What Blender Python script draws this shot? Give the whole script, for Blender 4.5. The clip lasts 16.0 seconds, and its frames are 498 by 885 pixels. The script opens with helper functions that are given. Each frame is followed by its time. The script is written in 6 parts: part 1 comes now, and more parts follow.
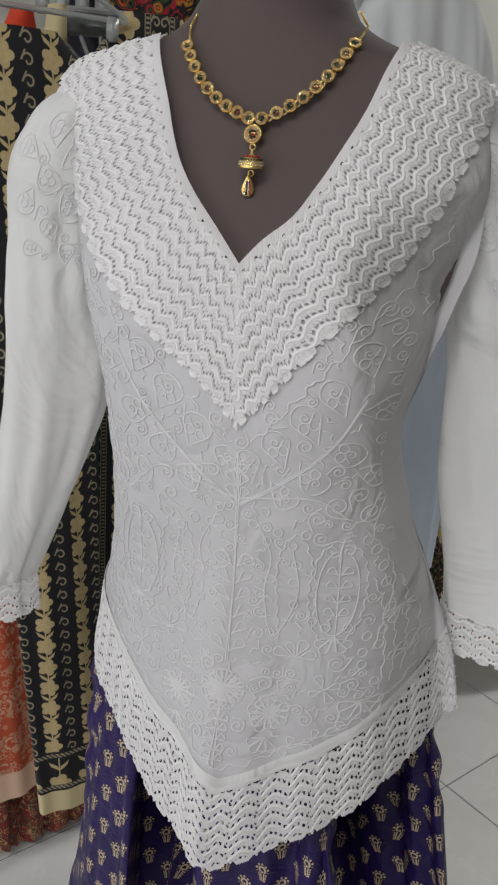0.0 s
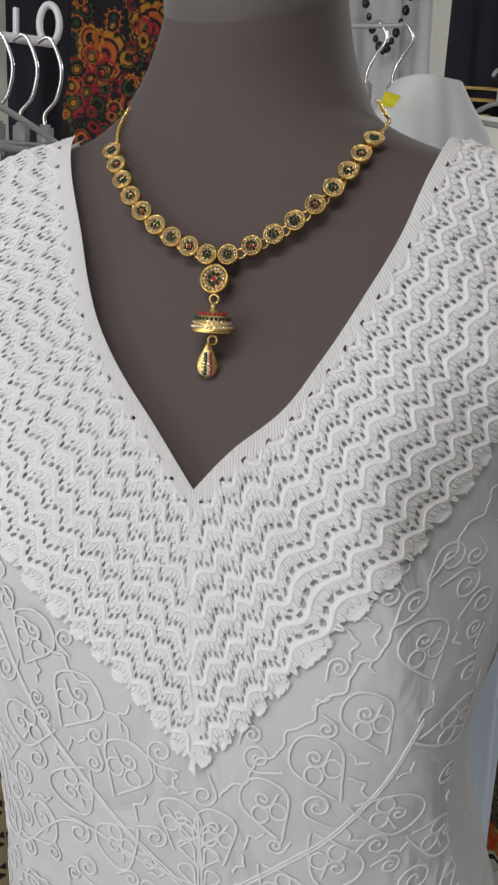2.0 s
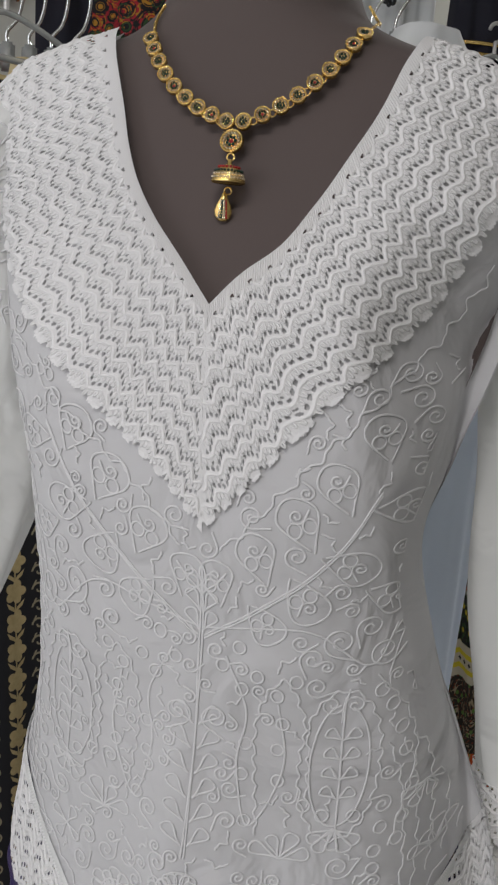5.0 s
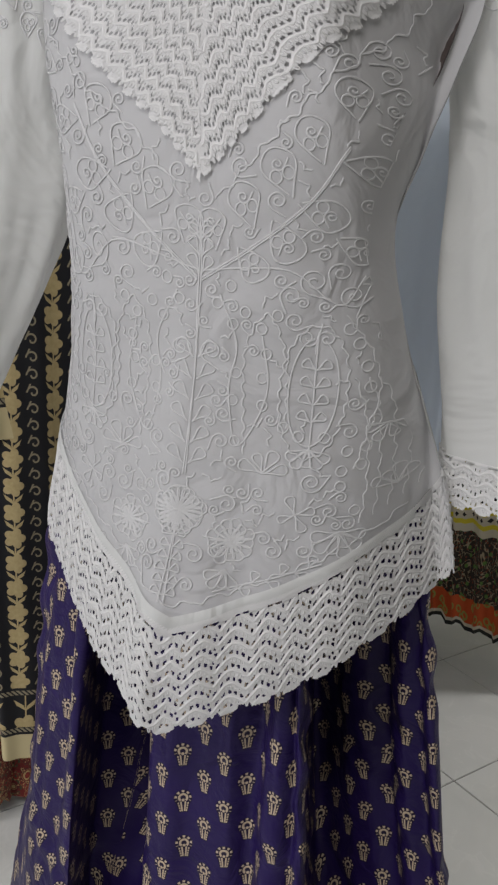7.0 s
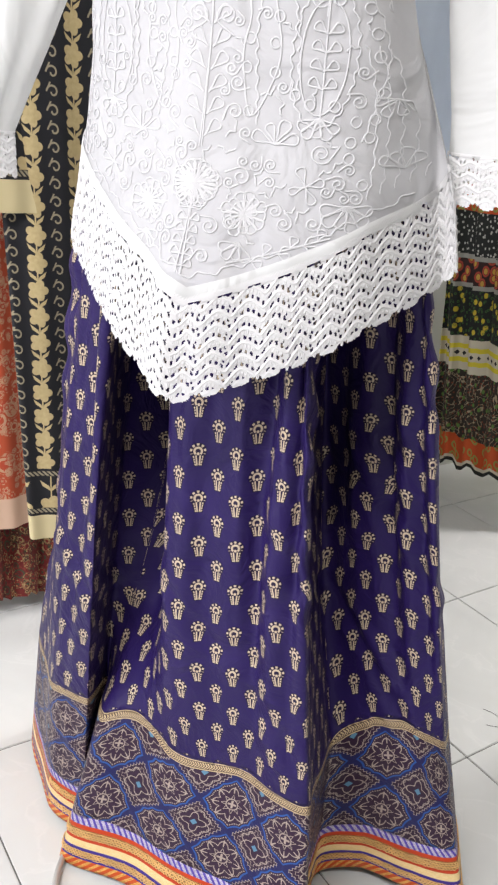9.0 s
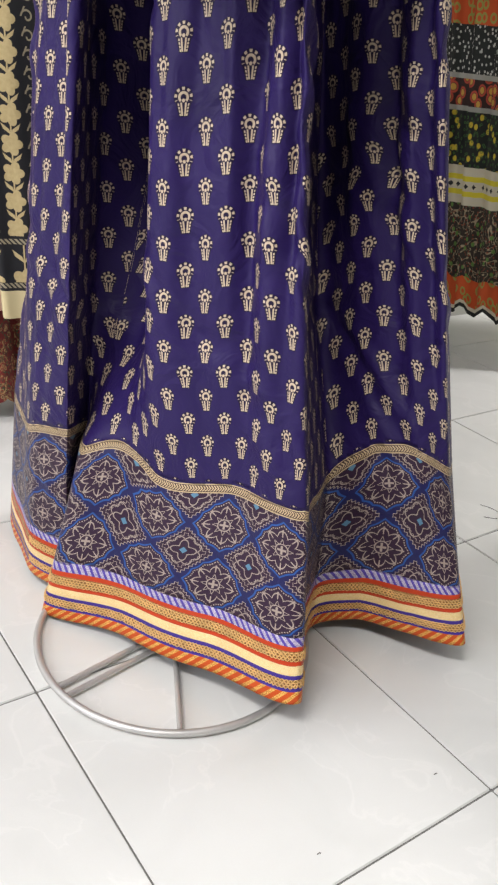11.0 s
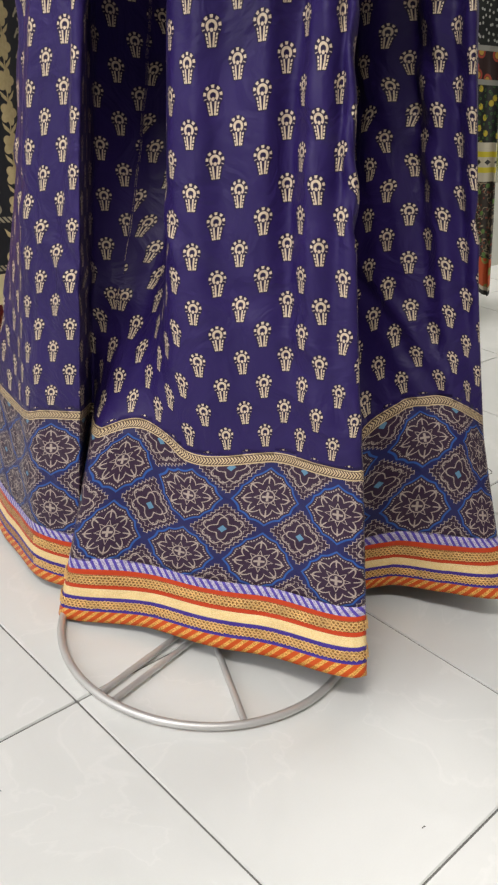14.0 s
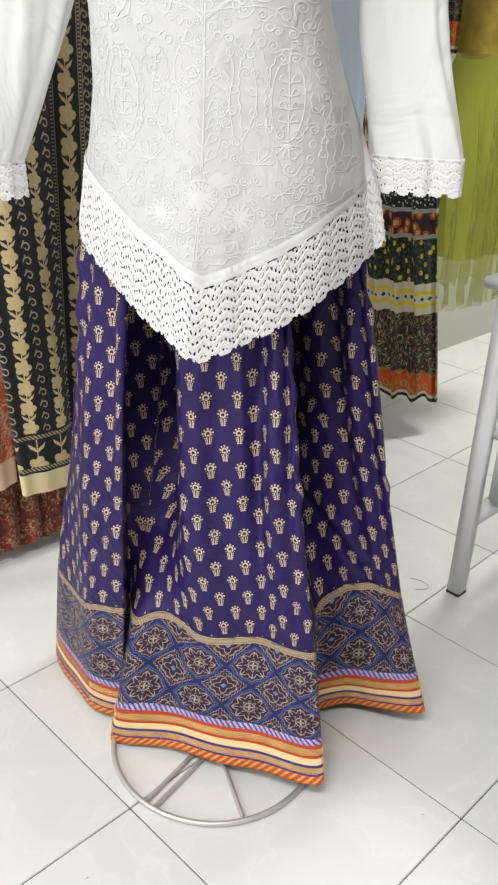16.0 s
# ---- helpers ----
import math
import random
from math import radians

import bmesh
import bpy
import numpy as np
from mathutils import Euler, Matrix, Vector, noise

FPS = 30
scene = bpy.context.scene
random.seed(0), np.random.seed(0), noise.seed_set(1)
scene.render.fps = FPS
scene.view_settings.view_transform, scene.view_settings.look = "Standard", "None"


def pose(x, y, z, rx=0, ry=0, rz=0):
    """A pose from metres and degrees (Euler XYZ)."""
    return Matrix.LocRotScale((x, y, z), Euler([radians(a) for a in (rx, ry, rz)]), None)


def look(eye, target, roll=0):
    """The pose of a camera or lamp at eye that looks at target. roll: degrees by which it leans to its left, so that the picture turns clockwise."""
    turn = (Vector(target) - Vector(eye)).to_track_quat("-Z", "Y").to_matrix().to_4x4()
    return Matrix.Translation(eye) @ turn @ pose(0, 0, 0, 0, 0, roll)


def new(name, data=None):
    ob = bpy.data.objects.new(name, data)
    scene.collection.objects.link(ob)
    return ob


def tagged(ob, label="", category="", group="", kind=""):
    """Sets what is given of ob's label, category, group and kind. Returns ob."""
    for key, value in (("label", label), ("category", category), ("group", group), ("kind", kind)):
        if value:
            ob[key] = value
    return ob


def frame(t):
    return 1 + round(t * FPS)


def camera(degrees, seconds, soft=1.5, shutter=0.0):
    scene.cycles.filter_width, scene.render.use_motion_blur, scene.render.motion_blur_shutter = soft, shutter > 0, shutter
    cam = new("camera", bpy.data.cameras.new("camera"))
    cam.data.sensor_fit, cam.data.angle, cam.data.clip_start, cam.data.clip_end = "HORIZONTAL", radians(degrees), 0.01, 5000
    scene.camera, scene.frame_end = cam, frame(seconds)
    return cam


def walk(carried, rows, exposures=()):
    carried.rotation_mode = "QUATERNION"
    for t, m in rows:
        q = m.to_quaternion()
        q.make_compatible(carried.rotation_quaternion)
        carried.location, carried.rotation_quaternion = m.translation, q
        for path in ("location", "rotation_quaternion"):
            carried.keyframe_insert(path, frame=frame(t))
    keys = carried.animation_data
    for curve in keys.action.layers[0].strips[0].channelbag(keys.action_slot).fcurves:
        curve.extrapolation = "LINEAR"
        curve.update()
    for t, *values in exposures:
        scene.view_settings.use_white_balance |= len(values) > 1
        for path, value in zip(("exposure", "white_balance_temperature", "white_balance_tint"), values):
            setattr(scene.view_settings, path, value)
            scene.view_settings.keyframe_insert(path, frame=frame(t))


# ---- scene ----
cam = camera(33.7, 16.0, soft=2.3)
PATH = [
    (0, (0.044, -0.049, 1.524), (0.03, 1.831, 0.841), 4.2),
    (0.5, (0.047, 0.054, 1.536), (0.024, 1.95, 0.898), 4.1),
    (1, (0.037, 0.169, 1.529), (0.018, 2.08, 0.941), 3.5),
    (1.5, (0.043, 0.238, 1.515), (0.064, 2.16, 0.963), 2.9),
    (2, (0.049, 0.271, 1.523), (0.032, 2.24, 1.175), 3.0),
    (2.5, (0.032, 0.287, 1.56), (-0.003, 2.262, 1.247), 3.7),
    (3, (0.025, 0.284, 1.572), (-0.018, 2.252, 1.215), 3.9),
    (3.5, (0.034, 0.254, 1.562), (0.059, 2.22, 1.196), 4.4),
    (4, (0.023, 0.207, 1.528), (0.071, 2.17, 1.147), 4.7),
    (4.2, (0.024, 0.192, 1.509), (0.069, 2.154, 1.119), 4.8),
    (6.3, (0.107, 0.037, 1.345), (0.019, 1.983, 0.892), 5.7),
    (6.5, (0.108, 0.014, 1.322), (0.018, 1.954, 0.844), 5.7),
    (7, (0.117, -0.023, 1.265), (0.031, 1.896, 0.707), 5.7),
    (7.5, (0.132, -0.062, 1.21), (0.046, 1.839, 0.597), 6.1),
    (7.8, (0.137, -0.076, 1.175), (0.053, 1.813, 0.524), 6.4),
    (8, (0.142, -0.087, 1.152), (0.053, 1.796, 0.484), 6.3),
    (8.5, (0.153, -0.112, 1.103), (0.053, 1.755, 0.394), 6.1),
    (9, (0.154, -0.14, 1.066), (0.044, 1.713, 0.322), 6.2),
    (9.5, (0.155, -0.149, 0.993), (0.05, 1.712, 0.267), 6.3),
    (10, (0.174, -0.171, 0.918), (0.104, 1.669, 0.137), 6.6),
    (10.2, (0.186, -0.172, 0.882), (0.12, 1.648, 0.056), 6.6),
    (12.3, (0.089, -0.2, 0.627), (0.186, 1.6, -0.24), 6.7),
    (12.5, (0.066, -0.176, 0.62), (0.206, 1.62, -0.249), 7.0),
    (13, (0.039, -0.117, 0.62), (0.199, 1.665, -0.275), 5.8),
    (13.5, (0.027, -0.093, 0.628), (0.23, 1.696, -0.243), 5.4),
    (14, (0.015, -0.137, 0.677), (0.219, 1.665, -0.166), 4.5),
    (14.5, (-0.005, -0.207, 0.771), (0.208, 1.605, -0.048), 3.5),
    (15, (-0.007, -0.282, 0.902), (0.208, 1.532, 0.089), 2.9),
    (15.5, (-0.012, -0.364, 1.044), (0.208, 1.438, 0.205), 2.7),
    (16, (-0.025, -0.411, 1.163), (0.196, 1.386, 0.313), 2.6),
]
EXPOSURES = [(0.0, -0.47, 6330, 11), (1.0, -0.47, 6330, 11), (2.0, -0.32, 6330, 11), (2.5, -0.42, 6330, 10), (3.0, -0.09, 6330, 10), (4.0, -0.53, 6330, 11), (7.0, -0.56, 6360, 11), (8.0, -0.37, 6360, 12), (8.5, 0.25, 6330, 12),
             (9.0, 0.68, 6280, 13), (10.0, 0.76, 6280, 13), (12.5, 0.17, 6500, 12), (14.0, 0.38, 6500, 11), (16.0, 0.52, 6420, 8)]
walk(cam, [(t, look(eye, target, roll)) for t, eye, target, roll in PATH], EXPOSURES)

# ---- world and light ----
E1, E2 = Vector((0.629, -0.7774, 0)), Vector((0.7774, 0.629, 0))   # the floor tiles' two ways
TILE0 = Vector((-0.0755, 0.5993, 0))


def room(p, q, z=0.0):
    """A place in the room's own square grid."""
    return TILE0 + E1 * p + E2 * q + Vector((0, 0, z))


P0, P1, Q0, Q1, HIGH = -1.04, 3.2, -2.6, 3.6, 2.9
world = bpy.data.worlds.new("world")
scene.world = world
world.use_nodes = True
world.node_tree.nodes["Background"].inputs[0].default_value = (0.85, 0.88, 1.0, 1)
world.node_tree.nodes["Background"].inputs[1].default_value = 0.1


def area_lamp(name, place, target, sx, sy, watts, colour):
    data = bpy.data.lights.new(name, "AREA")
    data.shape, data.size, data.size_y, data.energy, data.color = "RECTANGLE", sx, sy, watts, colour
    ob = new(name, data)
    ob.matrix_world = look(place, target)
    return ob


area_lamp("ceiling_lamp", room(0.9, -1.4, 2.84), room(0.9, -1.4, 0), 1.3, 0.30, 58, (1.0, 0.955, 0.91))
area_lamp("ceiling_lamp", room(-0.3, 2.8, 2.84), room(-0.3, 2.8, 0), 1.3, 0.30, 48, (1.0, 0.955, 0.91))
area_lamp("shopfront_daylight", room(0.1, Q0 + 0.05, 1.45), room(0.1, 0, 1.3), 2.0, 2.2, 42, (0.95, 0.95, 1.0))

# ---- materials ----


class Sum:
    """Builds shader arithmetic: s("ADD", a, b) and the like on sockets or numbers."""

    def __init__(self, mat):
        self.nt = mat.node_tree

    def node(self, kind, **inputs):
        n = self.nt.nodes.new(kind)
        for key, value in inputs.items():
            self.put(n.inputs[key.replace("_", " ")], value)
        return n

    def put(self, socket, value):
        if isinstance(value, bpy.types.NodeSocket):
            self.nt.links.new(value, socket)
        else:
            socket.default_value = value

    def __call__(self, op, a, b=0.0, c=0.0):
        n = self.nt.nodes.new("ShaderNodeMath")
        n.operation = op
        for socket, value in zip(n.inputs, (a, b, c)):
            self.put(socket, value)
        return n.outputs[0]

    def below(self, a, limit, soft=0.0003):
        """1 where a < limit, with a soft edge."""
        if isinstance(limit, bpy.types.NodeSocket):
            a, limit = self("SUBTRACT", a, limit), 0.0
        n = self.nt.nodes.new("ShaderNodeMapRange")
        for key, value in zip((0, 1, 2, 3, 4), (a, limit - soft, limit + soft, 1.0, 0.0)):
            self.put(n.inputs[key], value)
        return n.outputs[0]

    def between(self, a, lo, hi, soft=0.0003):
        return self.below(self("ABSOLUTE", self("SUBTRACT", a, (lo + hi) / 2)), (hi - lo) / 2, soft)

    def any(self, *values):
        out = values[0]
        for v in values[1:]:
            out = self("MAXIMUM", out, v)
        return out

    def all(self, *values):
        out = values[0]
        for v in values[1:]:
            out = self("MULTIPLY", out, v)
        return out

    def mix(self, fac, a, b):
        n = self.nt.nodes.new("ShaderNodeMix")
        n.data_type = "RGBA"
        self.put(n.inputs[0], fac)
        self.put(n.inputs[6], a)
        self.put(n.inputs[7], b)
        return n.outputs[2]

    def uv(self):
        n = self.nt.nodes.new("ShaderNodeSeparateXYZ")
        self.nt.links.new(self.nt.nodes.new("ShaderNodeTexCoord").outputs["UV"], n.inputs[0])
        return n.outputs[0], n.outputs[1]

    def noise(self, scale, detail=3.0, where="Object"):
        n = self.node("ShaderNodeTexNoise", Scale=scale, Detail=detail)
        self.nt.links.new(self.nt.nodes.new("ShaderNodeTexCoord").outputs[where], n.inputs["Vector"])
        return n.outputs["Fac"]

    def cell(self, a, period):
        """Signed place within its period, in the same units."""
        return self("SUBTRACT", self("MULTIPLY", self("FRACT", self("DIVIDE", a, period)), period), period / 2)


def rgb(r, g, b):
    return (r, g, b, 1.0)


def material(name, colour=(0.5, 0.5, 0.5), rough=0.7, metal=0.0, grain=60.0, vary=0.12, bump=0.15, fine=600.0, sheen=0.0):
    """A surface with two scales of variation; returns the material and its sum, with the colour socket open to more."""
    mat = bpy.data.materials.new(name)
    mat.use_nodes = True
    s = Sum(mat)
    bsdf = mat.node_tree.nodes["Principled BSDF"]
    bsdf.inputs["Roughness"].default_value, bsdf.inputs["Metallic"].default_value = rough, metal
    if sheen:
        bsdf.inputs["Sheen Weight"].default_value = sheen
    low = s.noise(grain * 0.12, 4)
    high = s.noise(fine, 2)
    level = s("ADD", s("MULTIPLY", s("SUBTRACT", low, 0.5), vary * 2), s("MULTIPLY", s("SUBTRACT", high, 0.5), vary))
    tone = s.node("ShaderNodeHueSaturation", Value=s("ADD", 1.0, level))
    s.put(tone.inputs["Color"], (*colour, 1.0) if not isinstance(colour, bpy.types.NodeSocket) else colour)
    s.nt.links.new(tone.outputs[0], bsdf.inputs["Base Color"])
    b = s.node("ShaderNodeBump", Strength=bump, Distance=0.002, Height=s("ADD", high, s.noise(grain, 3)))
    s.nt.links.new(b.outputs[0], bsdf.inputs["Normal"])
    mat["tone"] = tone.name
    return mat


def recolour(mat, colour):
    s = Sum(mat)
    s.put(mat.node_tree.nodes[mat["tone"]].inputs["Color"], colour)


def cloth(name, colour, thin=0.3, clear=0.0, rough=0.85, grain=40.0, weave=2500.0, vary=0.05, bump=0.08):
    """Woven cloth that lets some light through: diffuse, translucent and a little open weave."""
    mat = material(name, colour, rough, 0, grain, vary, bump, weave, 0.04)
    s = Sum(mat)
    out = mat.node_tree.nodes["Material Output"]
    bsdf = mat.node_tree.nodes["Principled BSDF"]
    tone = mat.node_tree.nodes[mat["tone"]].outputs[0]
    tr = s.node("ShaderNodeBsdfTranslucent", Color=tone)
    m1 = s.node("ShaderNodeMixShader", Fac=thin)
    s.nt.links.new(bsdf.outputs[0], m1.inputs[1])
    s.nt.links.new(tr.outputs[0], m1.inputs[2])
    last = m1
    if clear:
        m2 = s.node("ShaderNodeMixShader", Fac=clear)
        s.nt.links.new(m1.outputs[0], m2.inputs[1])
        s.nt.links.new(s.node("ShaderNodeBsdfTransparent").outputs[0], m2.inputs[2])
        last = m2
    s.nt.links.new(last.outputs[0], out.inputs[0])
    return mat


VOILE = cloth("white_voile", (0.71, 0.71, 0.725), 0.22, 0.16)
SLEEVE = cloth("white_sleeve_cotton", (0.80, 0.81, 0.80), 0.35, 0.03)
LACE = cloth("white_crochet_lace", (0.92, 0.918, 0.918), 0.40, 0, 0.9, 80, 1800, 0.05, 0.3)
CORD = cloth("white_cord", (0.76, 0.76, 0.77), 0.25, 0, 0.7, 80, 3000, 0.04, 0.3)
FORM = material("grey_jersey", (0.068, 0.050, 0.046), 0.8, 0, 30, 0.06, 0.06, 2200, 0.1)
FORM_CAP = material("grey_cap_jersey", (0.082, 0.068, 0.064), 0.75, 0, 30, 0.06, 0.06, 2200, 0.2)
GOLD = material("gold_plate", (0.80, 0.58, 0.21), 0.22, 1.0, 300, 0.12, 0.2, 3000)
STEEL = material("grey_steel_tube", (0.56, 0.555, 0.54), 0.45, 0.6, 120, 0.15, 0.1, 1500)
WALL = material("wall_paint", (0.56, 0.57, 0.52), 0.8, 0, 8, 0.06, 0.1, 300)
# for walls out of view: darkened to cut bounced light on the clothes
WALL_UNSEEN = material("taupe_wall_paint", (0.27, 0.26, 0.24), 0.85, 0, 8, 0.08, 0.1, 300)
CEILING = material("ceiling_paint", (0.6, 0.6, 0.58), 0.9, 0, 8, 0.04, 0.05, 300)
WHITE_PAINT = material("white_furniture_paint", (0.76, 0.77, 0.80), 0.35, 0, 12, 0.04, 0.04, 500)
PLASTIC = material("clear_grey_plastic", (0.62, 0.65, 0.64), 0.2, 0, 30, 0.1, 0.05, 300)
PLASTIC.node_tree.nodes["Principled BSDF"].inputs["Transmission Weight"].default_value = 0.6
WHITE_PLASTIC = material("white_plastic", (0.75, 0.75, 0.76), 0.3, 0, 30, 0.05, 0.05, 300)


def skirt_print():
    """Violet satin with rows of gold fan motifs, a tiled border and bands of gold ribbon; u and v in metres of cloth."""
    mat = material("printed_violet_satin", (0.05, 0.03, 0.2), 0.48, 0, 50, 0.12, 0.12, 1800, 0.0)
    s = Sum(mat)
    u, v = s.uv()
    # fan motifs, in staggered rows
    row = s("FLOOR", s("DIVIDE", v, 0.0298))
    x = s("DIVIDE", s.cell(s("ADD", u, s("MULTIPLY", s("MODULO", row, 2.0), 0.0265)), 0.053), 0.92)
    y = s("DIVIDE", s.cell(v, 0.0298), 0.92)
    ax = s("ABSOLUTE", x)
    hy = s("SUBTRACT", y, 0.0050)
    r = s("SQRT", s("ADD", s("MULTIPLY", x, x), s("MULTIPLY", hy, hy)))
    ang = s("ARCTAN2", ax, hy)
    arch = s.all(s.between(r, 0.0034, 0.0063), s.below(ang, 2.45, 0.05))
    rays = s.all(s.between(r, 0.0076, 0.0106), s.below(s("MULTIPLY", s("COSINE", s("MULTIPLY", ang, 9.0)), -1.0), 0.0, 0.3), s.below(ang, 2.0, 0.05))
    inner = s.all(s.below(s("SQRT", s("ADD", s("MULTIPLY", x, x), s("POWER", s("ADD", hy, 0.0034), 2.0))), 0.0019), s.below(hy, 0.0, 0.0004))
    stem = s.all(s.below(s("ABSOLUTE", s("SUBTRACT", ax, s("MULTIPLY_ADD", y, 0.09, 0.0028))), 0.0010), s.between(y, -0.0142, -0.0005))
    leaf = s.all(s.below(s("ABSOLUTE", s("SUBTRACT", ax, s("MULTIPLY_ADD", y, 0.20, 0.0064))), 0.0009), s.below(s("MULTIPLY", s("SINE", s("MULTIPLY", y, 1800.0)), -1.0), 0.55, 0.3), s.between(y, -0.0145, -0.0005))
    shown = s.below(s("SUBTRACT", 0.236, v), 0.0)
    motif = s.all(s.any(arch, rays, inner, stem, leaf), shown)
    halo = s.all(s.any(s.below(r, 0.0113, 0.0006), s.all(s.below(ax, s("MULTIPLY_ADD", y, 0.24, 0.0092)), s.between(y, -0.0153, 0.0))), shown)
    # the tiled border, two kinds of medallion on a diagonal lattice
    period = 0.0685
    long, tall, first = 0.108, 0.0725, 0.6723
    bx, by = s("MULTIPLY", s.cell(s("ADD", u, long / 2 - first), long), period / long), s("MULTIPLY", s.cell(s("ADD", v, tall / 2 - 0.182), tall), period / tall)
    gx, gy = s("MULTIPLY", s.cell(s("ADD", u, -first), long), period / long), s("MULTIPLY", s.cell(s("ADD", v, -0.182), tall), period / tall)

    def polar(px, py):
        return (s("SQRT", s("ADD", s("MULTIPLY", px, px), s("MULTIPLY", py, py))), s("ARCTAN2", py, px), s("ADD", s("ABSOLUTE", px), s("ABSOLUTE", py)))

    ra, ta, da = polar(bx, by)
    rb, tb, db = polar(gx, gy)
    c8 = s("COSINE", s("MULTIPLY", ta, 8.0))
    edge = s("ADD", s("ADD", s("MULTIPLY", ra, 0.62), s("MULTIPLY", da, 0.38)), s("MULTIPLY", s("ABSOLUTE", s("SINE", s("MULTIPLY", ta, 6.0))), 0.00191))
    blue = s.between(edge, 0.02904, 0.03104)
    dots = s.all(s.between(edge, 0.02601, 0.02740), s.below(s("SINE", s("MULTIPLY", ta, 60.0)), 0.2, 0.3))
    petal = s("ADD", ra, s("MULTIPLY", s("ABSOLUTE", s("COSINE", s("MULTIPLY", ta, 4.0))), -0.00607))
    petal2 = s("ADD", ra, s("MULTIPLY", s("ABSOLUTE", s("SINE", s("MULTIPLY", ta, 4.0))), 0.00520))
    lines_a = s.any(s.between(petal, 0.01344, 0.01491), s.between(petal2, 0.01084, 0.01214), s.between(ra, 0.00590, 0.00694), s.all(s.below(ra, 0.00477), s.below(s("MINIMUM", s("ABSOLUTE", bx), s("ABSOLUTE", by)), 0.00113)))
    lines_a = s.any(lines_a, s.all(s.between(s("ABSOLUTE", s("SINE", s("MULTIPLY", ta, 4.0))), -0.14, 0.14, 0.03), s.between(ra, 0.01387, 0.02211)), dots)
    stair = s("ADD", db, s("MULTIPLY", s("ABSOLUTE", s("SINE", s("MULTIPLY", s("SUBTRACT", s("ABSOLUTE", gx), s("ABSOLUTE", gy)), 484.0))), 0.00303))
    petal_b = s("ADD", rb, s("MULTIPLY", s("COSINE", s("MULTIPLY", tb, 4.0)), -0.00303))
    petal_c = s("ADD", rb, s("MULTIPLY", s("ABSOLUTE", s("SINE", s("MULTIPLY", tb, 4.0))), -0.00390))
    lines_b = s.any(s.between(stair, 0.02904, 0.03035), s.between(petal_b, 0.00910, 0.01040), s.between(petal_c, 0.01318, 0.01439), s.between(stair, 0.02298, 0.02393))
    inside_a, inside_b = s.below(edge, 0.02904), s.below(stair, 0.03035)
    dark, cream, navy = rgb(0.028, 0.012, 0.030), rgb(0.33, 0.27, 0.23), rgb(0.014, 0.014, 0.075)
    col = s.mix(inside_b, navy, dark)
    col = s.mix(inside_a, col, dark)
    col = s.mix(s.all(lines_b, s("SUBTRACT", 1.0, inside_a)), col, cream)
    col = s.mix(s.all(lines_a, inside_a), col, cream)
    col = s.mix(blue, col, rgb(0.02, 0.075, 0.27))
    col = s.mix(s.below(db, 0.004), col, rgb(0.09, 0.20, 0.30))
    border = s.between(v, 0.082, 0.2205)
    ground = s.mix(s.noise(9.0), rgb(0.013, 0.0070, 0.057), rgb(0.023, 0.0112, 0.088))
    base = s.mix(s("MULTIPLY", halo, 0.75), ground, rgb(0.008, 0.004, 0.016))
    base = s.mix(motif, base, s.mix(s.noise(220.0), rgb(0.42, 0.33, 0.23), rgb(0.60, 0.49, 0.36)))
    base = s.mix(border, base, col)
    # a gold line of chevrons over the border
    chev = s.cell(s("ADD", u, s("ABSOLUTE", s("SUBTRACT", v, 0.2265))), 0.0042)
    line = s.any(s.between(v, 0.2205, 0.2218), s.between(v, 0.2312, 0.2325), s.all(s.between(v, 0.2228, 0.2302), s.below(s("ABSOLUTE", chev), 0.0011)))
    base = s.mix(s.between(v, 0.2205, 0.2325), base, rgb(0.06, 0.035, 0.03))
    base = s.mix(line, base, rgb(0.50, 0.38, 0.22))
    # ribbons at the hem
    slant = s.below(s("ABSOLUTE", s.cell(s("ADD", u, s("MULTIPLY", v, 0.9)), 0.0105)), 0.0029)
    slant2 = s.below(s("ABSOLUTE", s.cell(s("ADD", u, s("MULTIPLY", v, -1.1)), 0.0145)), 0.0040)
    braid = s.below(s("ADD", s("SINE", s("MULTIPLY", u, 1100.0)), s("MULTIPLY", s("SINE", s("MULTIPLY", v, 1400.0)), 0.8)), 0.1, 0.5)
    glint = s.below(s.noise(700.0, 1.0), 0.5, 0.12)
    thread = s("MULTIPLY", s.below(s("SINE", s("MULTIPLY", u, 5200.0)), 0.2, 0.8), s.noise(45.0))
    gold, red, violet = s.mix(glint, rgb(0.66, 0.40, 0.13), rgb(0.30, 0.15, 0.04)), rgb(0.46, 0.045, 0.010), rgb(0.050, 0.028, 0.24)
    pale = s.mix(s("MULTIPLY", glint, 0.35), s.mix(thread, rgb(0.90, 0.68, 0.32), rgb(0.55, 0.36, 0.12)), rgb(0.98, 0.86, 0.55))
    orange_gold = s.mix(slant2, s.mix(glint, rgb(0.85, 0.50, 0.14), rgb(0.52, 0.22, 0.04)), rgb(0.58, 0.085, 0.014))
    white_violet = s.mix(slant, rgb(0.075, 0.05, 0.30), s.mix(glint, rgb(0.52, 0.48, 0.56), rgb(0.25, 0.22, 0.36)))
    bead = s("SQRT", s("ADD", s("POWER", s.cell(s("ADD", u, s("MULTIPLY", s("FLOOR", s("DIVIDE", v, 0.0042)), 0.0025)), 0.0052), 2.0), s("POWER", s.cell(v, 0.0042), 2.0)))
    braided = s.mix(s.any(s.between(bead, 0.0010, 0.0021, 0.0003), s.all(braid, glint)), rgb(0.22, 0.08, 0.035), gold)
